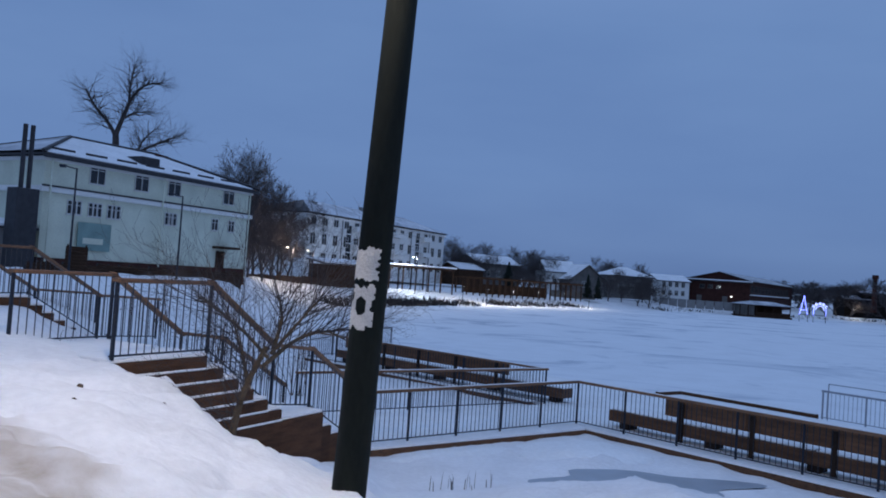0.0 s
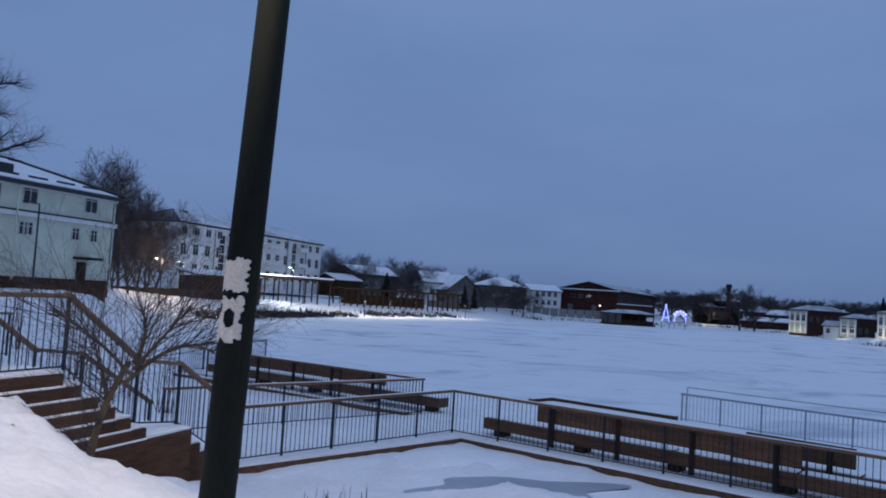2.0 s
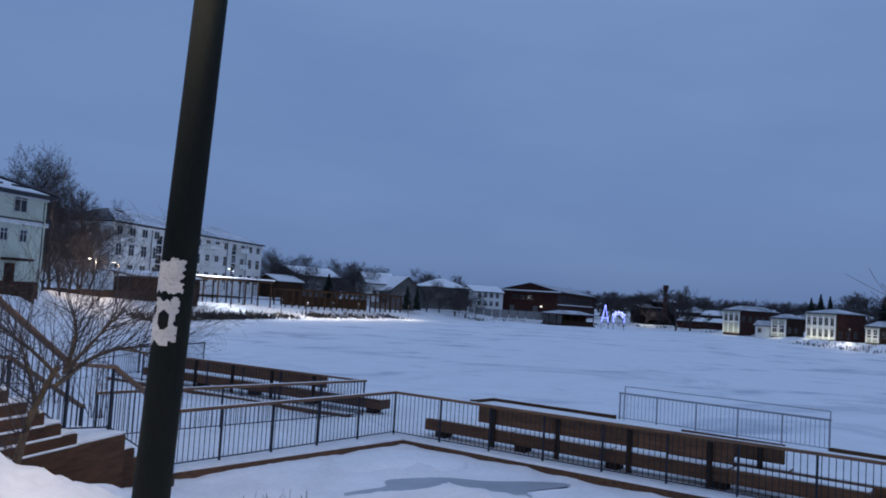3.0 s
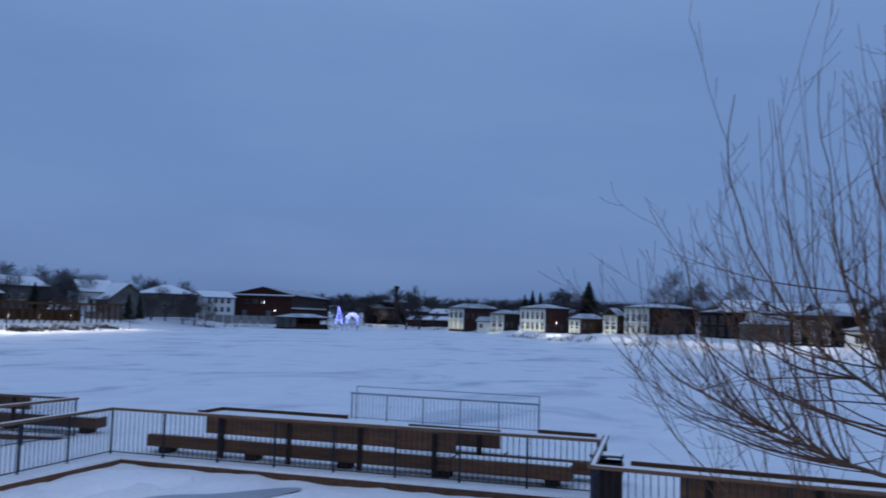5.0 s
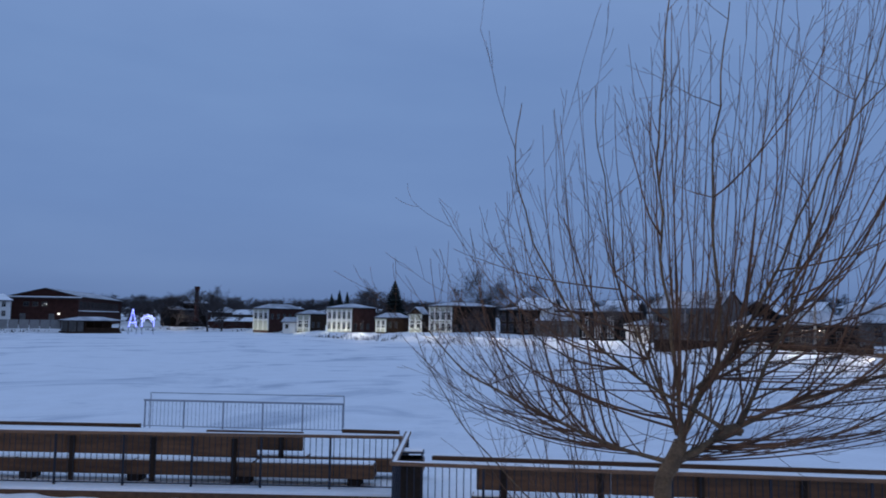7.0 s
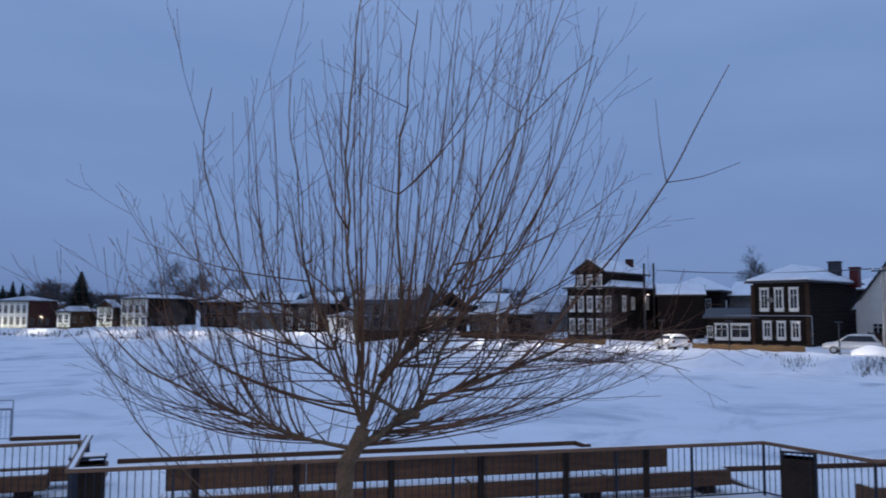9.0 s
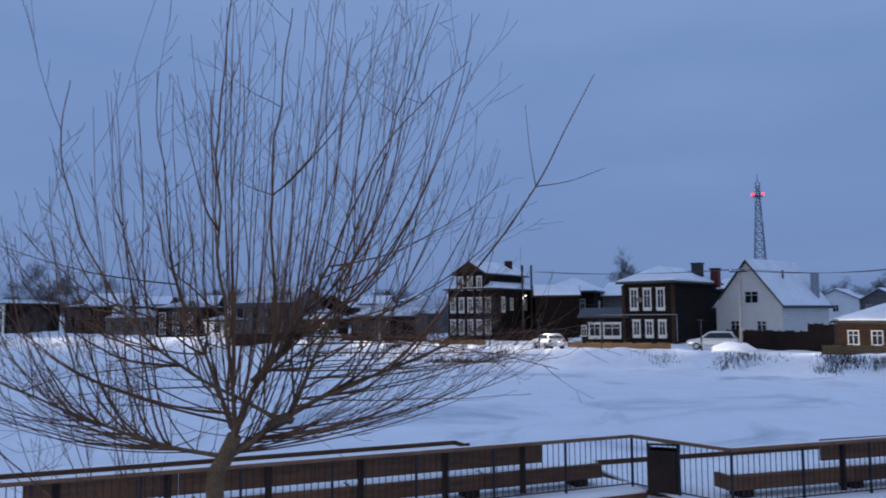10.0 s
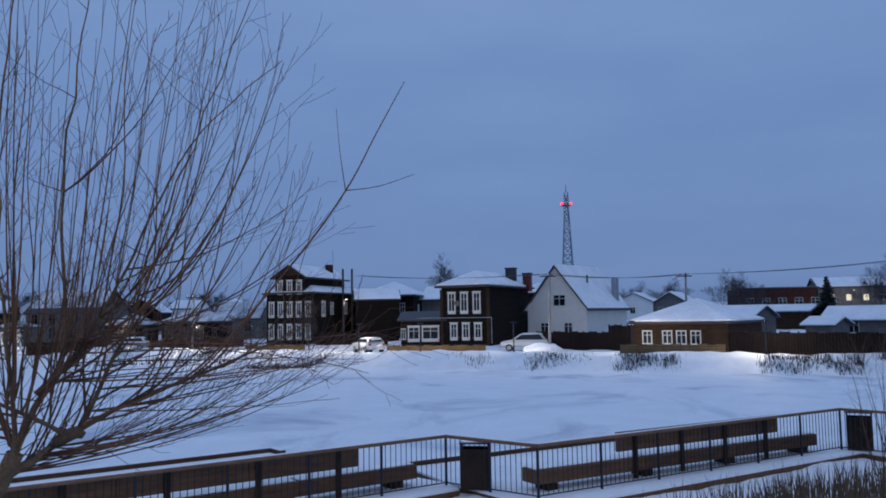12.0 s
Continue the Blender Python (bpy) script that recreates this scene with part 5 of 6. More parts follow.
for az in list(range(51, 76, 3)) + [100, 102.5]:
    d = rng.uniform(150, 200)
    w = rng.uniform(1.6, 2.6)
    z = 2.0 + (d - 110) * 0.02
    house(polar(az, d)[:2], polar(az + w, d - 2)[:2], 8, z, rng.uniform(2.6, 3.8), rng.uniform(1.4, 2.4), rng.choice(["side", "gable", "hip"]), rng.choice([LOGGREY, LOG, BOARDBROWN, CREAM]), "far village house with a snowy roof", (("front", 1.8, 1.0, 0.9, 1.1, "thin"), ("front", 3.6, 1.0, 0.9, 1.1, "thin")), group="far village houses")
for az in (27.4, 29.6, 31.0, 33.6, 36.4, 39.4):
    d = rng.uniform(238, 262)
    house(polar(az, d)[:2], polar(az + rng.uniform(1.2, 1.9), d - 2)[:2], 9, 2.0, rng.uniform(2.2, 3.2), rng.uniform(1.2, 2.0), rng.choice(["side", "hip"]), rng.choice([LOG, BOARDBROWN, BRICK]), "far dark house with a snowy roof", group="far village houses")


# ---- fences along the far street
def plank_fence(az0, d0, az1, d1, z0, z1, mat, label, boards=14):
    a, b = polar(az0, d0), polar(az1, d1)
    n = (b - a).length
    ob = base("fence", Matrix.Translation(a) @ Matrix.Rotation(math.atan2(b.y - a.y, b.x - a.x), 4, "Z"), label, "fence", "street fences")
    for i in range(boards):
        x0, x1 = n * i / boards, n * (i + 1) / boards
        part("panel", box(x0 + 0.01, x1 - 0.01, -0.03, 0.03, z0 - 0.5, z1 + 0.05 * math.sin(i * 2.3)), mat, ob)
        part("fence_post", box(x0 - 0.05, x0 + 0.05, 0.032, 0.12, z0 - 0.5, z1 + 0.08), ROOF, ob)
    return ob


LOWF, DARKF = "low fence of yellow-brown planks before the house", "tall dark brown sheet fence beside the street"
plank_fence(74.1, 88, 78.2, 86, 0.7, 1.38, PLANKFENCE, LOWF, 10)
plank_fence(84.0, 77, 91.0, 75, 0.7, 1.43, PLANKFENCE, LOWF, 16)
plank_fence(100.4, 62.5, 107.3, 62.5, 0.8, 1.80, PLANKFENCE, LOWF, 12)
plank_fence(94.6, 78, 99.6, 72, 0.9, 2.55, DARKFENCE, DARKF, 12)
plank_fence(99.6, 72, 101.3, 70, 0.9, 3.15, DARKFENCE, DARKF, 4)
plank_fence(107.5, 66, 117.5, 62, 0.8, 2.6, DARKFENCE, DARKF, 18)
plank_fence(78.9, 96, 84.0, 90, 0.9, 2.4, DARKFENCE, DARKF, 10)
plank_fence(60.5, 104, 74.0, 95, 0.9, 1.9, BOARDBROWN, "brown plank fence along the street", 26)
plank_fence(-27.5, 50.5, -14.0, 62, 2.7, 3.45, BOARDBROWN, "brown plank fence before the mint house", 22)
plank_fence(-13.5, 92, -5.0, 116, 1.9, 3.0, BOARDBROWN, "brown plank fence on the snowy bank", 16)

# ---- timber pergola and shelter on the left shore
def pergola(a, b, bays, h, depth, label, roof=True):
    a, b = Vector(a), Vector(b)
    n = (b - a).length
    ob = base("pergola", Matrix.Translation(a) @ Matrix.Rotation(math.atan2(b.y - a.y, b.x - a.x), 4, "Z"), label, "pergola", "pergolas")
    for i in range(bays + 1):
        for y in (0, depth):
            part("post", box(n * i / bays - 0.09, n * i / bays + 0.09, y - 0.09, y + 0.09, -0.6, h), BOARDBROWN, ob)
    for y in (0, depth):
        part("beam", box(-0.4, n + 0.4, y - 0.07, y + 0.07, h, h + 0.22), BOARDBROWN, ob)
    for i in range(bays * 3 + 1):
        x = n * i / (bays * 3)
        part("rafter", box(x - 0.05, x + 0.05, -0.5, depth + 0.5, h + 0.222, h + 0.36), BOARDBROWN, ob)
    if roof:
        part("roof_snow", box(-0.4, n + 0.4, -0.5, depth + 0.5, h + 0.362, h + 0.62, 0.06), ROOFSNOW, ob)
    return ob


pergola((*polar(-4.7, 119)[:2], 1.7), (*polar(0.85, 131)[:2], 1.7), 6, 3.45, 4.0, "brown timber shelter with a snowy roof on the shore")
pergola((*polar(1.9, 136)[:2], 1.7), (*polar(10.0, 162)[:2], 1.5), 20, 2.5, 2.6, "long brown timber pergola along the shore", roof=False)
plank_fence(1.6, 141, 7.6, 158, 1.4, 3.3, BOARDBROWN, "tall brown slatted fence behind the pergola", 40)
plank_fence(7.9, 165, 11.0, 172, 1.2, 3.0, LOGGREY, "grey plank fence beside the shore path", 10)
sh = house(polar(-8.2, 108)[:2], polar(-4.0, 112)[:2], 6, 1.6, 3.2, 0.6, "shed", BOARDBROWN, "brown plank pavilion with a snowy roof", name="pavilion", category="pavilion", over=0.4)
for az, d in ((-24.6, 47),):
    p = polar(az, d)
    st = base("notice_board", Matrix.Translation((p.x, p.y, ground_z(p.x, p.y))) @ Matrix.Rotation(radians(-az), 4, "Z"), "dark wooden notice board beside the path", "notice board", "notice boards")
    part("board", box(-0.55, 0.55, -0.05, 0.05, 0.3, 1.5, 0.02), BOARDBROWN, st)
    for s in (-0.45, 0.45):
        part("leg", box(s - 0.05, s + 0.05, 0.052, 0.13, -0.3, 1.6), BOARDBROWN, st)


# ---- street lamps
def street_lamp(az, d, h, lit=0, z=None, mat=None, power_colour=WARM):
    p = polar(az, d)
    p.z = ground_z(p.x, p.y) if z is None else z
    ob = base("street_lamp", Matrix.Translation(p), "slim dark steel street lamp with a " + ("lit" if lit else "dark") + " lantern", "street lamp", "street lamps")
    part("pole", tube((0, 0, -0.4), (0, 0, h), 0.07, 0.045, sides=8), mat or STEEL, ob)
    part("arm", tube((0, 0, h - 0.05), (-0.5, -0.35, h + 0.05), 0.03, sides=6), mat or STEEL, ob)
    part("lantern", box(-0.72, -0.4, -0.5, -0.25, h - 0.01, h + 0.11, 0.02), STEEL, ob)
    part("lamp_glass", box(-0.68, -0.44, -0.47, -0.28, h - 0.055, h - 0.012), LAMPW if lit else GLASS, ob)
    if lit:
        lamp("street_or_fill_glow", (p.x - 0.55, p.y - 0.4, p.z + h - 0.25), lit, power_colour, 0.2)
    return ob


street_lamp(-25.0, 46, 5.6)
street_lamp(-18.3, 50, 5.0)
street_lamp(-10.6, 88, 5.0, 700)
street_lamp(-9.2, 98, 4.6, 600)
street_lamp(-1.8, 120, 5.6, 1500, power_colour=COOL)
street_lamp(-1.0, 126, 5.4)
def shore_distance(az):
    """How far the lake's far edge lies at a bearing."""
    u = (math.sin(radians(az)), math.cos(radians(az)))
    far = 0.0
    for a, b in zip(LAKE_EDGE, np.roll(LAKE_EDGE, -1, 0)):
        e = b - a
        k = u[0] * e[1] - u[1] * e[0]
        if abs(k) > 1e-9:
            s, q = (a[0] * e[1] - a[1] * e[0]) / k, (a[0] * u[1] - a[1] * u[0]) / k
            if 0 <= q <= 1 and s > far:
                far = float(s)
    return far


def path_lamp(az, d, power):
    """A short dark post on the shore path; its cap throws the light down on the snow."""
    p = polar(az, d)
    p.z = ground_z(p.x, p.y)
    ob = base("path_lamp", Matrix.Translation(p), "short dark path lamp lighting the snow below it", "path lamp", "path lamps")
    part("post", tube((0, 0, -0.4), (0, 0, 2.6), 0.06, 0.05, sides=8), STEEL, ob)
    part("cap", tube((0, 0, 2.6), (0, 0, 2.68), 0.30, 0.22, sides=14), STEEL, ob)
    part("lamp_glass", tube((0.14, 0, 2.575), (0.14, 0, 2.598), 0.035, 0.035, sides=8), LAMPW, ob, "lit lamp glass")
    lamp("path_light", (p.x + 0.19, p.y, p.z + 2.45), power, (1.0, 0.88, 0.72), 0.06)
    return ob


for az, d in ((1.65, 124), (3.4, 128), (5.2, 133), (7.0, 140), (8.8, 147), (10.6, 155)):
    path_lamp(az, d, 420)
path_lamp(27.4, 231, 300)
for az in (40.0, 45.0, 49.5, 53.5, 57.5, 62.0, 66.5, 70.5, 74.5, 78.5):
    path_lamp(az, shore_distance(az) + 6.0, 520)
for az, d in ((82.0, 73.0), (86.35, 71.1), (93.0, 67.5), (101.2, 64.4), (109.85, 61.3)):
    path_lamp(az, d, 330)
street_lamp(80.9, 92, 5.2, 300)
street_lamp(114.9, 166, 4.6, 700)


# ---- poles and wires over the far street
def utility_pole(az, d, h, mat=None, label="grey concrete utility pole beside the street"):
    p = polar(az, d)
    p.z = ground_z(p.x, p.y)
    ob = base("utility_pole", Matrix.Translation(p), label, "utility pole", "utility poles")
    part("pole", tube((0, 0, -0.4), (0.1, -0.15, h), 0.14, 0.09, sides=8), mat or CONCRETE, ob)
    part("crossarm", box(-0.06, 0.06, -0.7, 0.7, h - 0.35, h - 0.25), STEEL, ob)
    for y in (-0.6, 0.0, 0.6):
        part("insulator", tube((0, y, h - 0.25), (0, y, h - 0.1), 0.04, sides=6), WHITE, ob)
    return p + Vector((0, 0, h - 0.1))


tops = [polar(81.9, 99, 9.3), utility_pole(95.5, 71, 6.9), utility_pole(104.8, 78, 6.8), utility_pole(119.5, 90, 7.5)]
utility_pole(70.6, 92, 6.0), utility_pole(62.5, 106, 5.5)


def wire(a, b, sag, off):
    cu = bpy.data.curves.new("wire", "CURVE")
    cu.dimensions, cu.bevel_depth, cu.bevel_resolution = "3D", 0.016, 0
    sp = cu.splines.new("POLY")
    sp.points.add(16)
    for i in range(17):
        t = i / 16
        p = a.lerp(b, t) + Vector((0, off, -4 * sag * t * (1 - t)))
        sp.points[i].co = (*p, 1)
    cu.materials.append(STEEL)
    return tagged(new("power_line", cu), "thin dark overhead wire sagging between utility poles", "power line", "power lines")


for a, b in zip(tops, tops[1:]):
    for off in (-0.6, 0.0, 0.6):
        wire(a, b, 0.35, off)


# ---- the lit arch and tree figure on the ice
ax = polar(25.0, 181)
led = base("light_figure", Matrix.Translation((ax.x, ax.y, 0.0)) @ Matrix.Rotation(radians(-25), 4, "Z"), "blue and white lit frame figure of an arch on the ice", "light figure")


def led_line(points, r=0.05, mat=None, name="led_tube"):
    bm = bmesh.new()
    for a, b in zip(points, points[1:]):
        add_tube(bm, (a[0], 0, a[1]), (b[0], 0, b[1]), r, sides=6)
    part(name, bm, mat or LED, led)


led_line([(-2.3, 1.3), (-1.85, 3.4), (-1.5, 5.35), (-1.15, 3.4), (-0.7, 1.3)])
led_line([(-2.05, 2.45), (-0.95, 2.45)])
arch_pts = [(0.35 + 1.15 + 1.15 * math.cos(a), 2.6 + 1.15 * math.sin(a)) for a in [math.pi * i / 12 for i in range(13)]]
led_line([(2.65, 1.5)] + arch_pts + [(0.35, 1.5)], 0.055)
led_line([(1.5 + 0.8 * math.cos(a), 2.6 + 0.8 * math.sin(a)) for a in [math.pi * i / 10 for i in range(11)]], 0.045, LEDW)
for k in range(5):
    a = math.pi * (0.18 + 0.16 * k)
    c = (1.5 + 1.38 * math.cos(a), 2.6 + 1.38 * math.sin(a))
    led_line([(c[0] + 0.2 * math.cos(q), c[1] + 0.2 * math.sin(q)) for q in [math.pi * i / 3 for i in range(7)]], 0.045, LEDW)
for x in (-2.3, -0.7, 0.35, 2.65):
    part("stand", box(x - 0.06, x + 0.06, -0.06, 0.06, 0.0, 1.5), STEEL, led)
part("crossbar", box(-2.35, 2.7, -0.05, 0.05, 1.44, 1.54), STEEL, led)

# ---- chimney stack and works beyond the arch
house(polar(26.9, 238)[:2], polar(28.3, 240)[:2], 9, 1.2, 4.4, 0.9, "side", LOG, "dark works building with stepped snowy roofs", (("front", 2.5, 1.6, 1.0, 1.2, "dull"),), category="building", cover=THINSNOW, snow=0.08)
house(polar(27.8, 240)[:2], polar(29.3, 242)[:2], 9, 1.2, 6.3, 0.8, "side", LOG, "taller dark works building with a snowy roof", (("front", 2.5, 3.6, 1.0, 1.2, "dull"),), category="building", cover=THINSNOW, snow=0.08)
c = polar(28.55, 232)
stack = base("chimney_stack", Matrix.Translation((c.x, c.y, 2.5)), "dark works chimney with a wider top", "chimney")
part("shaft", tube((0, 0, 0), (0, 0, 8.6), 0.7, 0.5, sides=14), BRICK, stack)
part("crown", tube((0, 0, 8.6), (0, 0, 9.6), 0.75, 0.75, sides=14), BRICK, stack)

# ---- the radio mast
c = polar(96.8, 260)
mast = base("radio_mast", Matrix.Translation((c.x, c.y, 4.0)), "tall steel lattice radio mast with red beacons", "radio mast")
H = 41.5


def half(z):
    return 2.3 - 1.75 * min(1, z / 36)


for sx, sy in ((-1, -1), (1, -1), (1, 1), (-1, 1)):
    zs = [0, 12, 24, 36, H - 2]
    bm = bmesh.new()
    for z0, z1 in zip(zs, zs[1:]):
        add_tube(bm, (sx * half(z0), sy * half(z0), z0), (sx * half(z1), sy * half(z1), z1), 0.16, sides=5)
    part("mast_leg", bm, GALV, mast)
levels = [2.4 * i for i in range(17)]
for z0, z1 in zip(levels, levels[1:]):
    bm = bmesh.new()
    for (ax0, ay0), (ax1, ay1) in (((-1, -1), (1, -1)), ((1, -1), (1, 1)), ((1, 1), (-1, 1)), ((-1, 1), (-1, -1))):
        add_tube(bm, (ax0 * half(z0), ay0 * half(z0), z0), (ax1 * half(z1), ay1 * half(z1), z1), 0.09, sides=4)
        add_tube(bm, (ax1 * half(z0), ay1 * half(z0), z0), (ax0 * half(z1), ay0 * half(z1), z1), 0.09, sides=4)
        add_tube(bm, (ax0 * half(z1), ay0 * half(z1), z1), (ax1 * half(z1), ay1 * half(z1), z1), 0.08, sides=4)
    part("bracing", bm, GALV, mast)
for z in (28.0, 34.5, 36.5):
    for k in range(4):
        a = math.pi / 4 + k * math.pi / 2
        part("antenna", box(-0.2, 0.2, -0.15, 0.15, z - 1.1, z + 1.1, 0.04), WHITE, mast).location = (1.1 * math.cos(a), 1.1 * math.sin(a), 0)
part("platform", tube((0, 0, 35.1), (0, 0, 35.3), 1.7, sides=14), STEEL, mast)
part("top_spike", tube((0, 0, H - 2), (0, 0, H + 0.6), 0.2, 0.08, sides=6), GALV, mast)
for s in (-1.4, 1.4):
    part("beacon", tube((s * 0.1, s, 35.3), (s * 0.1, s, 36.2), 0.42, sides=8), REDLAMP, mast)

# ---- parked cars
def car(az, d, z, heading, length, width, height, label, estate=True):
    p = polar(az, d, z)
    ob = base("parked_car", Matrix.Translation(p) @ Matrix.Rotation(radians(heading), 4, "Z"), label, "car", "parked cars")
    L, Wd = length / 2, width / 2
    low = [(-L, 0.35), (L, 0.35), (L, 0.72), (L - 0.12, 0.86), (L - 0.95, 0.98), (-L + 0.25, 1.0), (-L, 0.85)]
    cab = [(L - 1.0, 0.97), (L - 1.85, height - 0.06), (L - 2.3, height), (-L + 0.65, height - 0.03), (-L + 0.12, 0.98)]

    def prism(outline, half_w, taper=0.0):
        bm = bmesh.new()
        zmin, zmax = min(q[1] for q in outline), max(q[1] for q in outline)
        rows = [[bm.verts.new((x, s * (half_w - taper * (q - zmin) / (zmax - zmin)), q)) for x, q in outline] for s in (-1, 1)]
        bm.faces.new(rows[0]), bm.faces.new(rows[1][::-1])
        for i in range(len(outline)):
            j = (i + 1) % len(outline)
            bm.faces.new((rows[0][i], rows[0][j], rows[1][j], rows[1][i]))
        bmesh.ops.recalc_face_normals(bm, faces=bm.faces)
        bmesh.ops.bevel(bm, geom=bm.edges[:], offset=0.05, segments=2, affect="EDGES")
        return bm

    body = part("body", prism(low, Wd), CARPAINT, ob, smooth=True)
    part("cabin", prism(cab, Wd - 0.05, 0.16), CARPAINT, ob, smooth=True)
    for s in (-1, 1):
        side = [(L - 1.28, 1.03), (L - 1.9, height - 0.16), (-L + 0.72, height - 0.14), (-L + 0.4, 1.03)]
        bm = bmesh.new()
        bm.faces.new([bm.verts.new((x, s * (Wd - 0.045 - 0.16 * (q - 0.97) / (height - 0.97) + 0.008), q)) for x, q in side])
        part("side_window", bm, GLASS, ob)
    for x0, z0, x1, z1 in ((L - 1.05, 1.03, L - 1.78, height - 0.12), (-L + 0.17, 1.06, -L + 0.55, height - 0.14)):
        off = 0.012 if x0 > 0 else -0.012
        bm = bmesh.new()
        bm.faces.new([bm.verts.new(q) for q in ((x0 + off, -Wd + 0.18, z0), (x0 + off, Wd - 0.18, z0), (x1 + off, Wd - 0.26, z1), (x1 + off, -Wd + 0.26, z1))])
        part("windscreen", bm, GLASS, ob)
    for x in (-L + 0.75, L - 0.8):
        for s in (-1, 1):
            wh = part("wheel", tube((x, s * (Wd - 0.2), 0.32), (x, s * (Wd + 0.01), 0.32), 0.32, sides=18), RUBBER, ob)
            part("rim", tube((x, s * (Wd + 0.0), 0.32), (x, s * (Wd + 0.02), 0.32), 0.2, sides=14), GALV, wh)
    for s in (-1, 1):
        part("tail_light", box(-L - 0.01, -L + 0.06, s * (Wd - 0.28), s * (Wd - 0.06), 0.72, 0.92, 0.015), REDMETAL, ob)
        part("headlight", box(L - 0.12, L + 0.012, s * (Wd - 0.45), s * (Wd - 0.1), 0.62, 0.78, 0.02), GLASS, ob)
    part("bumper", box(-L - 0.05, -L + 0.1, -Wd + 0.05, Wd - 0.05, 0.38, 0.6, 0.04), CARPAINT, ob)
    return ob


car(82.65, 74.5, 0.9, 30, 4.1, 1.7, 1.45, "silver hatchback car parked on the snowy street")
car(93.75, 73.5, 0.93, 82, 4.3, 1.75, 1.62, "silver estate car parked beside the white house")
car(66.6, 96, 0.9, 100, 4.2, 1.75, 1.5, "snow-covered pale car parked on the far street")

# ---- heaps of snow
def heap(p, rx, ry, h, seed, turn=0.0):
    bm = bmesh.new()
    bmesh.ops.create_icosphere(bm, subdivisions=4, radius=1.0)
    for v in bm.verts:
        k = 1 + 0.22 * noise.noise(v.co * 1.7 + Vector((seed, 0, 0))) + 0.08 * noise.noise(v.co * 5)
        v.co = Vector((v.co.x * rx * k, v.co.y * ry * k, v.co.z * h * k))
    ob = part("snow_mound", bm, SNOW, smooth=True)
    ob.location = p
    ob.rotation_euler.z = radians(turn)
    tagged(ob, "rounded heap of cleared snow", "snow mound", "snow mounds")


heap(polar(95.0, 71.0, 0.9), 1.3, 1.7, 0.75, 1)
heap(Vector((1.2, 18.15, 0.02)), 3.7, 0.65, 0.38, 9, 37.9)
heap(Vector((3.57, 18.46, 0.12)), 1.9, 1.5, 0.42, 6)


# ---- far bare trees and spruces
def bare_mesh(seed, height, r, spread, density=1.0, thin=0.022, top_level=4):
    rng = random.Random(seed)
    t = Twigs()

    def grow(p, d, length, rad, level):
        pts, rr = [p.copy()], [rad]
        n = 4
        for i in range(n):
            d = (d + Vector((rng.gauss(0, 0.13), rng.gauss(0, 0.13), 0.10 + rng.gauss(0, 0.06)))).normalized()
            p = p + d * length / n
            pts.append(p.copy())
            rr.append(max(rad * (1 - 0.62 * (i + 1) / n), thin))
            if level < top_level and i >= (1 if level else 0):
                for _ in range(2 if rng.random() < 0.75 * density else 1):
                    side = d.cross(Vector((rng.gauss(0, 1), rng.gauss(0, 1), rng.gauss(0, 1)))).normalized()
                    grow(p, d * 0.7 + side * spread * rng.uniform(0.6, 1.2), length * rng.uniform(0.5, 0.72), rr[-1] * 0.66, level + 1)
        t.limb(pts, rr, 7 if level == 0 else 3)

    grow(Vector((0, 0, -0.5)), Vector((0, 0, 1)), height * 0.42, r, 0)
    return t


def bare_tree(name, meshes, where, scale, turn, label, group):
    ob = base(name, Matrix.Translation(where) @ Matrix.Rotation(turn, 4, "Z") @ Matrix.Diagonal((*scale, 1)), label, "tree", group)
    shared("crown", meshes, ob, Matrix())
    return ob


BARE, FINE = [], []
for seed, h, sp, thin, deep, store in ((1, 10, 0.75, 0.020, 4, BARE), (2, 10, 0.95, 0.020, 4, BARE), (3, 10, 0.6, 0.020, 4, BARE), (7, 10, 0.80, 0.0085, 5, FINE), (9, 10, 0.95, 0.0085, 5, FINE), (12, 10, 0.85, 0.010, 5.5, FINE)):
    t = bare_mesh(seed, h, 0.17, sp, 0.8 if deep == 5 else 0.35 if deep > 5 else 1.0, thin, int(deep))
    me = bpy.data.meshes.new("bare_crown")
    me.from_pydata([tuple(v) for v in t.verts], [], t.faces)
    me.materials.append(FARTWIG)
    store.append((me, max(v.z for v in t.verts)))


def tree_at(az, d, top_z, width=1.0, k=0, z=None, fine=False, label="bare leafless tree standing among the far houses"):
    p = polar(az, d)
    p.z = (ground_z(p.x, p.y) if z is None else z)
    me, h = FINE[k if fine == "open" else k % 2] if fine else BARE[k % 3]
    s = (top_z - p.z) / h
    bare_tree("bare_tree", me, p, (s * width, s * width, s), k * 1.3, label, "bare trees")


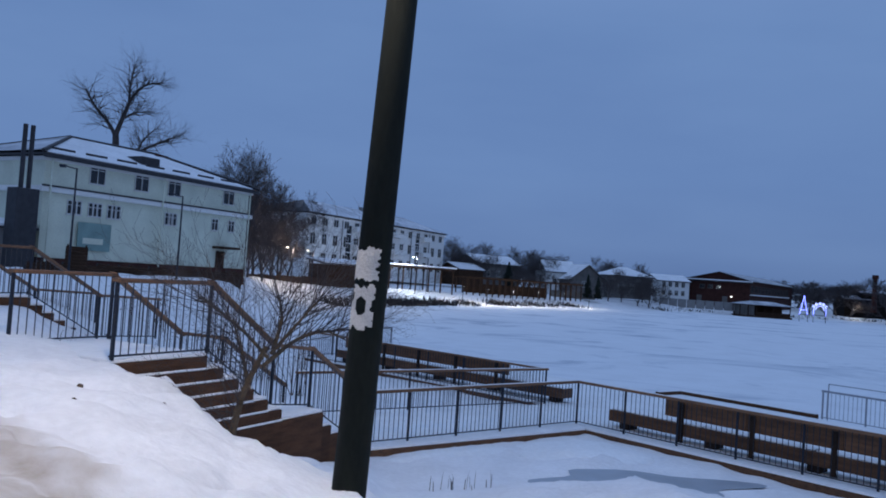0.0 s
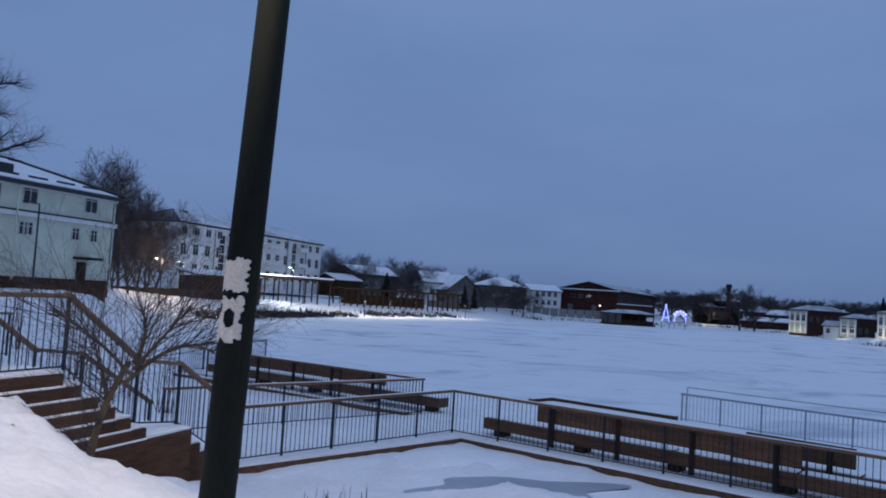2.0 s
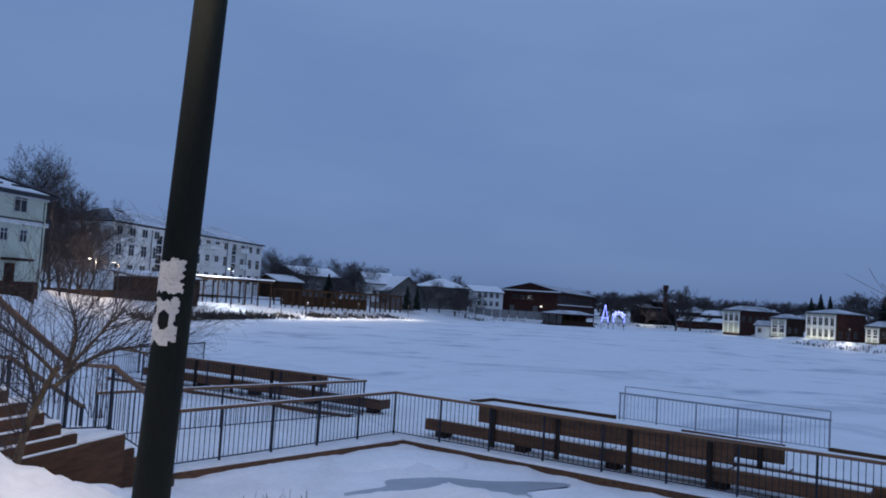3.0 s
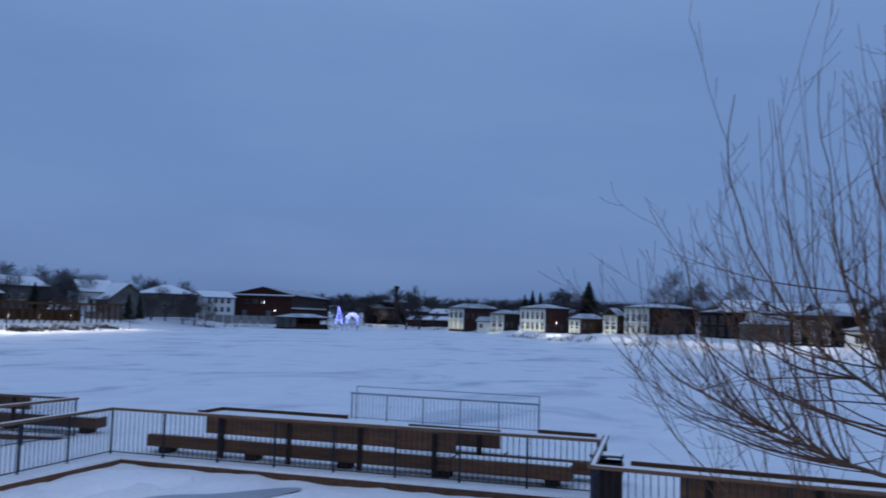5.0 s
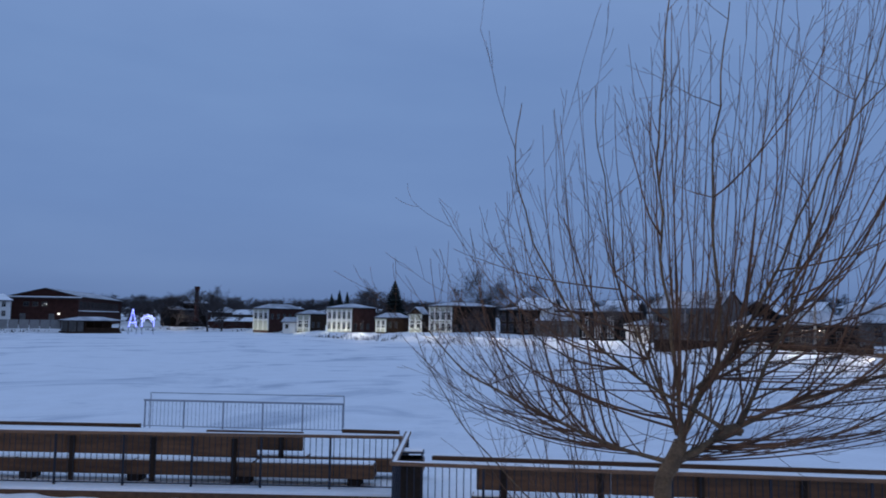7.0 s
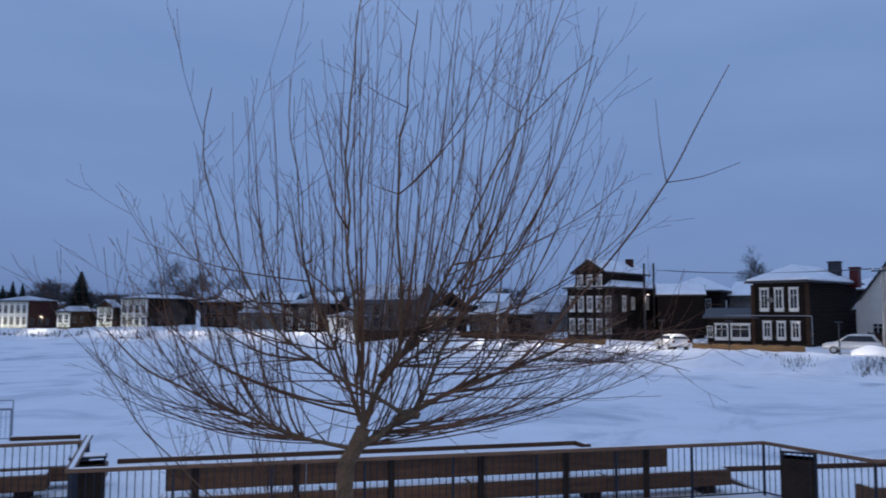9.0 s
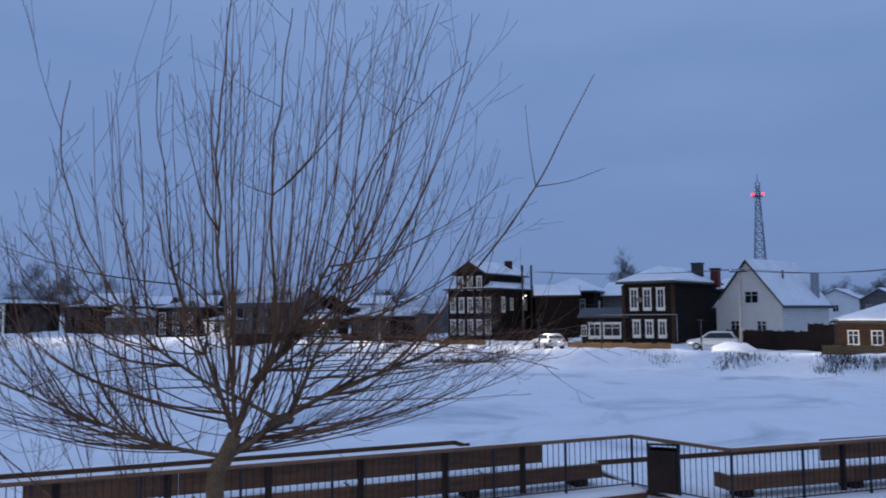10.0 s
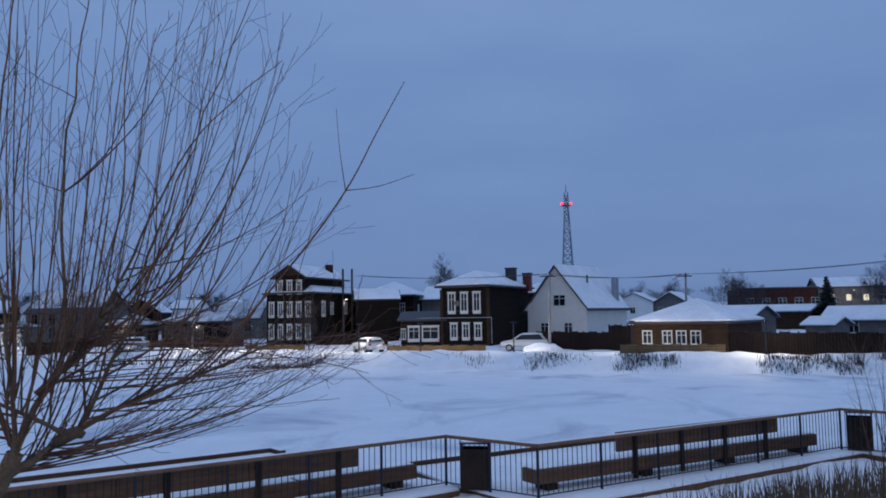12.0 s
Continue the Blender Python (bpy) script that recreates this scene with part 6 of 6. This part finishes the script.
def tall_tree():
    """An old tree with a forked trunk: one limb leans out, the other carries the main crown."""
    rng = random.Random(17)
    p = polar(-22.8, 86)
    ob = base("tall_bare_tree", Matrix.Translation((p.x, p.y, 3.0)) @ Matrix.Rotation(radians(22.8), 4, "Z"), "tall bare tree with a forked trunk behind the mint house", "tree", "bare trees")
    wood, twigs = Twigs(), Twigs()
    limbs = [([(0, 0, -0.4), (0.05, 0, 6), (0.0, 0, 11.5), (-0.1, 0, 13.2)], 0.42, 0.30),
             ([(-0.1, 0, 13.0), (-0.9, 0.3, 14.3), (-2.1, 0.4, 15.6), (-3.1, 0.2, 17.2)], 0.22, 0.07),
             ([(-0.1, 0, 13.0), (0.5, -0.2, 15.0), (1.2, -0.2, 17.0), (2.3, 0, 18.4), (4.0, 0.2, 19.0)], 0.26, 0.05),
             ([(0.9, -0.2, 16.3), (0.9, -0.4, 18.2), (1.2, -0.6, 20.2)], 0.15, 0.04),
             ([(0.45, -0.1, 14.8), (1.6, 0.5, 15.6), (3.0, 0.8, 15.9)], 0.11, 0.04),
             ([(0.3, 0, 10.2), (2.2, -0.4, 11.6), (4.2, -0.5, 12.8), (5.8, -0.4, 13.6)], 0.20, 0.05),
             ([(2.0, -0.4, 11.5), (2.6, 0.3, 13.0), (3.6, 0.5, 14.2)], 0.12, 0.04)]
    for m, (keys, r0, r1) in enumerate(limbs):
        pts = curve_points(keys, 6)
        n = len(pts) - 1
        rad = [r0 + (r1 - r0) * i / n for i in range(n + 1)]
        wood.limb(pts, rad, 7)
        if m:
            for i in range(3, n + 1):
                d = (pts[i] - pts[i - 1]).normalized()
                for _ in range(3):
                    out = Vector((rng.gauss(0, 1), rng.gauss(0, 0.8), rng.gauss(0.15, 0.6)))
                    twigs.shoot(rng, pts[i], d * 0.7 + out * 0.75, rng.uniform(1.2, 2.9), min(rad[i] * 0.5, 0.05), up=0.2, sides=3, steps=6, wobble=0.16, twigs=6, twig_len=0.5, depth=2)
    wood.mesh("trunk", FARTWIG, ob)
    twigs.mesh("crown", FARTWIG, ob)


tall_tree()
for i, (az, d, top) in enumerate([(-15.9, 92, 15.0), (-15.2, 94, 17.6), (-14.4, 96, 18.6), (-14.0, 90, 16.0), (-13.3, 100, 18.0), (-12.6, 92, 15), (-12.0, 104, 15.6), (-10.9, 108, 14.6), (-11.6, 100, 13.5), (-12.6, 86, 11.0), (-13.6, 84, 12.5), (-11.4, 96, 12.0)]):
    tree_at(az, d, top, 0.85, i, fine=True, label="bare twiggy tree between the two large houses")
for i, (az, top) in enumerate([(0.9, 13), (1.9, 15), (2.6, 13.5), (5.6, 13), (6.4, 12.5), (7.3, 10), (8.6, 11), (9.8, 10), (10.8, 10.5), (11.8, 10), (12.9, 9.5), (13.8, 9), (-0.2, 11), (4.4, 10)]):
    tree_at(az, 225 + (i * 37) % 40, top + (2.8, 1.2, 3.4)[i % 3], (1.2, 1.6, 1.0)[i % 3], i, z=3.0, fine=i % 2 == 0)
    tree_at(az + 0.35, 240 + (i * 23) % 40, top - (0.8, 2.4)[i % 2], 1.5, i + 1, z=3.0)
rng = random.Random(31)
for i in range(150):
    az = 21.5 + i * 0.27 + rng.uniform(-0.2, 0.2)
    tree_at(az, rng.uniform(255, 330), rng.uniform(8.0, 11.5), 1.9, i, z=2.5, label="bare tree in the far dark wood")
for i in range(26):
    az = 60 + i * 1.35 + rng.uniform(-0.4, 0.4)
    tree_at(az, rng.uniform(200, 300), rng.uniform(9.0, 13.0), 1.6, i, z=3.5, label="bare tree behind the street")
for az, d, top, w in ((88.45, 150, 16.2, 0.8), (1.0, 176, 11.5, 1.3), (1.7, 178, 13.6, 1.2), (2.4, 176, 11.8, 1.3), (5.9, 182, 12.0, 1.3), (6.7, 184, 11.4, 1.4), (7.6, 186, 11.5, 1.2), (14.2, 186, 8.4, 1.5), (15.4, 188, 6.4, 1.6), (33.0, 240, 9.5, 1.5), (52.0, 190, 13.5, 1.3), (47.6, 195, 17.0, 1.1), (49.0, 195, 16.0, 1.1), (47.7, 160, 5.2, 1.5), (53.6, 140, 5.0, 1.6), (59.9, 116, 5.0, 1.6), (63.0, 105, 5.4, 1.6), (66.2, 99, 4.6, 1.5), (70.5, 92, 4.8, 1.5), (73.4, 92, 5.0, 1.5), (6.4, 168, 8.0, 1.2), (7.0, 172, 7.4, 1.3), (8.9, 168, 6.6, 1.4), (11.9, 174, 8.6, 1.2), (12.8, 178, 9.0, 1.2), (13.9, 178, 8.0, 1.3), (14.7, 180, 7.4, 1.3), (24.9, 226, 8.0, 1.8), (25.8, 230, 7.6, 1.8), (26.5, 232, 9.6, 1.5), (27.2, 236, 10.6, 1.5), (29.3, 214, 12.0, 1.2), (30.2, 220, 10.0, 1.4), (40.2, 230, 13.0, 1.4), (41.0, 235, 13.0, 1.4), (102.4, 170, 11, 1.2), (103.8, 175, 12, 1.2), (101.2, 172, 9.5, 1.2), (107.8, 130, 10.8, 1.2), (109.2, 150, 11.5, 1.0), (116.6, 120, 13, 1.0), (118, 125, 12, 1.0), (64.2, 112, 8.5, 1.2), (57.0, 122, 7.6, 1.3), (48.3, 150, 6.5, 1.3), (78.3, 96, 7.0, 0.7)):
    tree_at(az, d, top, w, int(az * 3), fine=d < 200, label="bare tree among the houses")


def spruce_mesh(seed):
    rng = random.Random(seed)
    verts, faces = [], []
    for i in range(20):
        z = 0.8 + i * 0.46
        r = 2.7 * (1 - (i / 20.5) ** 1.3) + 0.15
        for k in range(13):
            a = rng.uniform(0, 2 * math.pi)
            rr = r * rng.uniform(0.65, 1.1)
            w = 0.28 * r + 0.1
            c, s = math.cos(a), math.sin(a)
            b = len(verts)
            drop = 0.32 * rr
            verts += [(0, 0, z + 0.25), (c * rr * 0.6 - s * w, s * rr * 0.6 + c * w, z - drop * 0.5), (c * rr, s * rr, z - drop), (c * rr * 0.6 + s * w, s * rr * 0.6 - c * w, z - drop * 0.5), (c * rr * 0.55, s * rr * 0.55, z - drop * 0.5 - 0.35)]
            faces += [(b, b + 1, b + 2), (b, b + 2, b + 3), (b + 1, b + 4, b + 2), (b + 3, b + 2, b + 4)]
    me = bpy.data.meshes.new("spruce_crown")
    me.from_pydata(verts, [], faces)
    me.materials.append(NEEDLE)
    return me


SPRUCE = spruce_mesh(4)
for az, d, z, top, w in ((42.25, 196, 2.4, 13.4, 1.25), (37.75, 205, 2.6, 10.2, 0.8), (38.3, 206, 2.6, 11.2, 0.8), (38.85, 206, 2.6, 10.8, 0.8), (113.55, 112, 2.0, 8.6, 1.15), (4.8, 160, 2.2, 8.2, 1.1), (10.45, 168, 1.8, 6.9, 0.9), (11.15, 168, 1.8, 6.7, 0.8)):
    p = polar(az, d, z)
    s = (top - z) / 10.0
    ob = base("spruce_tree", Matrix.Translation(p) @ Matrix.Diagonal((s * w, s * w, s, 1)), "dark green spruce among the far houses", "tree", "spruces")
    shared("crown", SPRUCE, ob, Matrix())
    part("trunk", tube((0, 0, -0.5), (0, 0, 9.0), 0.2, 0.04, sides=6), BARK, ob)


# ---- dry grass and reeds
def reeds(name, spots, label, height, thick, seed, mat=None):
    """Many stalks; spots: (x, y, spread x, spread y, count)."""
    rng = random.Random(seed)
    verts, faces = [], []
    for cx, cy, sx, sy, count in spots:
        for _ in range(count):
            x, y = cx + rng.gauss(0, sx), cy + rng.gauss(0, sy)
            z = max(ground_z(x, y), 0.0)
            h = height * rng.uniform(0.35, 1.1)
            lx, ly = rng.gauss(0, 0.16) * h, rng.gauss(0, 0.16) * h
            a = rng.uniform(0, math.pi)
            dx, dy = math.cos(a) * thick, math.sin(a) * thick
            b = len(verts)
            verts += [(x - dx, y - dy, z - 0.05), (x + dx, y + dy, z - 0.05), (x + lx * 0.45 + dx * 0.8, y + ly * 0.45 + dy * 0.8, z + h * 0.6), (x + lx * 0.45 - dx * 0.8, y + ly * 0.45 - dy * 0.8, z + h * 0.6), (x + lx, y + ly, z + h), (x - dy * 0.8, y + dx * 0.8, z - 0.05), (x + lx * 0.45 - dy * 0.6, y + ly * 0.45 + dx * 0.6, z + h * 0.6)]
            faces += [(b, b + 1, b + 2, b + 3), (b + 3, b + 2, b + 4), (b, b + 5, b + 6, b + 3), (b + 3, b + 6, b + 4), (b + 1, b + 2, b + 6, b + 5), (b + 2, b + 4, b + 6)]
    ob = mesh_object(name, verts, faces, mat or DRYGRASS)
    return tagged(ob, label, "grass", kind="stuff")


def spot(az, d, sx, sy, n):
    p = polar(az, d)
    return (p.x, p.y, sx, sy, n)


reeds("dry_reeds", [spot(112.5, 15.5, 1.2, 0.8, 380), spot(109.5, 14.2, 0.8, 0.6, 150), spot(106, 14.5, 1.0, 0.4, 60), spot(116, 17.5, 1.2, 1.0, 300)], "dry brown reeds standing in the snow", 0.75, 0.011, 3)
reeds("dry_grass", [spot(1.5, 14.5, 0.3, 0.2, 9), spot(3.5, 14.2, 0.4, 0.2, 7), spot(-18, 15.5, 0.7, 0.5, 140), spot(-16, 17.2, 0.8, 0.5, 140), spot(-21.5, 14.8, 0.5, 0.4, 60)], "tufts of dry grass poking out of the snow", 0.3, 0.008, 4)
shore_spots = []
rng = random.Random(8)
for az0, az1, d, n in ((94.2, 98, 62.3, 14), (100.3, 104, 60.2, 22), (109.5, 115, 59.6, 26), (74, 80, 69.8, 22), (84, 92, 63.8, 3), (62, 74, 82, 26)):
    for _ in range(n):
        az = rng.uniform(az0, az1)
        shore_spots.append(spot(az, d + rng.uniform(-1, 1.2), 0.5, 0.4, 34))
for k in range(120):
    az = rng.uniform(43, 82)
    if rng.random() < 0.45 + 0.55 * math.sin(az * 1.9) * math.sin(az * 0.7 + 1):
        shore_spots.append(spot(az, shore_distance(az) + rng.uniform(0.2, 1.3), 0.8, 0.35, 22))
reeds("shore_grass", shore_spots, "dark dry grass along the snowy far shore", 0.42, 0.02, 6, SCRUB)
far_spots = []
for k in range(60):
    i = rng.randrange(9, 25)
    a, b = LAKE_EDGE[i], LAKE_EDGE[(i + 1) % len(LAKE_EDGE)]
    t = rng.random()
    c = a + (b - a) * t
    c = c * (1 + 1.0 / np.hypot(*c))
    far_spots.append((float(c[0]), float(c[1]), 1.6, 0.7, 26))
for k in range(60):
    i = rng.randrange(21, 25)
    a, b = LAKE_EDGE[i], LAKE_EDGE[i + 1]
    c = a + (b - a) * rng.random()
    c = c * (1 + 1.0 / np.hypot(*c))
    far_spots.append((float(c[0]), float(c[1]), 1.0, 0.5, 40))
reeds("far_shore_grass", far_spots, "dark scrub along the far snowy shore", 0.7, 0.06, 7, SCRUB)

# ---- lumps of snow and dirt on the near bank
lump_rng = random.Random(14)
for _ in range(34):
    az, d = lump_rng.uniform(-30, -6), lump_rng.uniform(5.0, 9.5)
    p = polar(az, d)
    bm = bmesh.new()
    bmesh.ops.create_icosphere(bm, subdivisions=2, radius=1.0)
    s = lump_rng.uniform(0.012, 0.042)
    for v in bm.verts:
        v.co *= s * (1 + 0.35 * noise.noise(v.co * 2.1 + Vector((az, d, 0))))
    dirty = lump_rng.random() < 0.5
    ob = part("snow_lump", bm, DRYGRASS if dirty else SNOW, smooth=True)
    ob.location = (p.x, p.y, ground_z(p.x, p.y) + s * 0.1)
    tagged(ob, "small brown clod of dirt lying on the snowy bank" if dirty else "small hard lump of snow lying on the bank", "snow lump", "snow lumps")
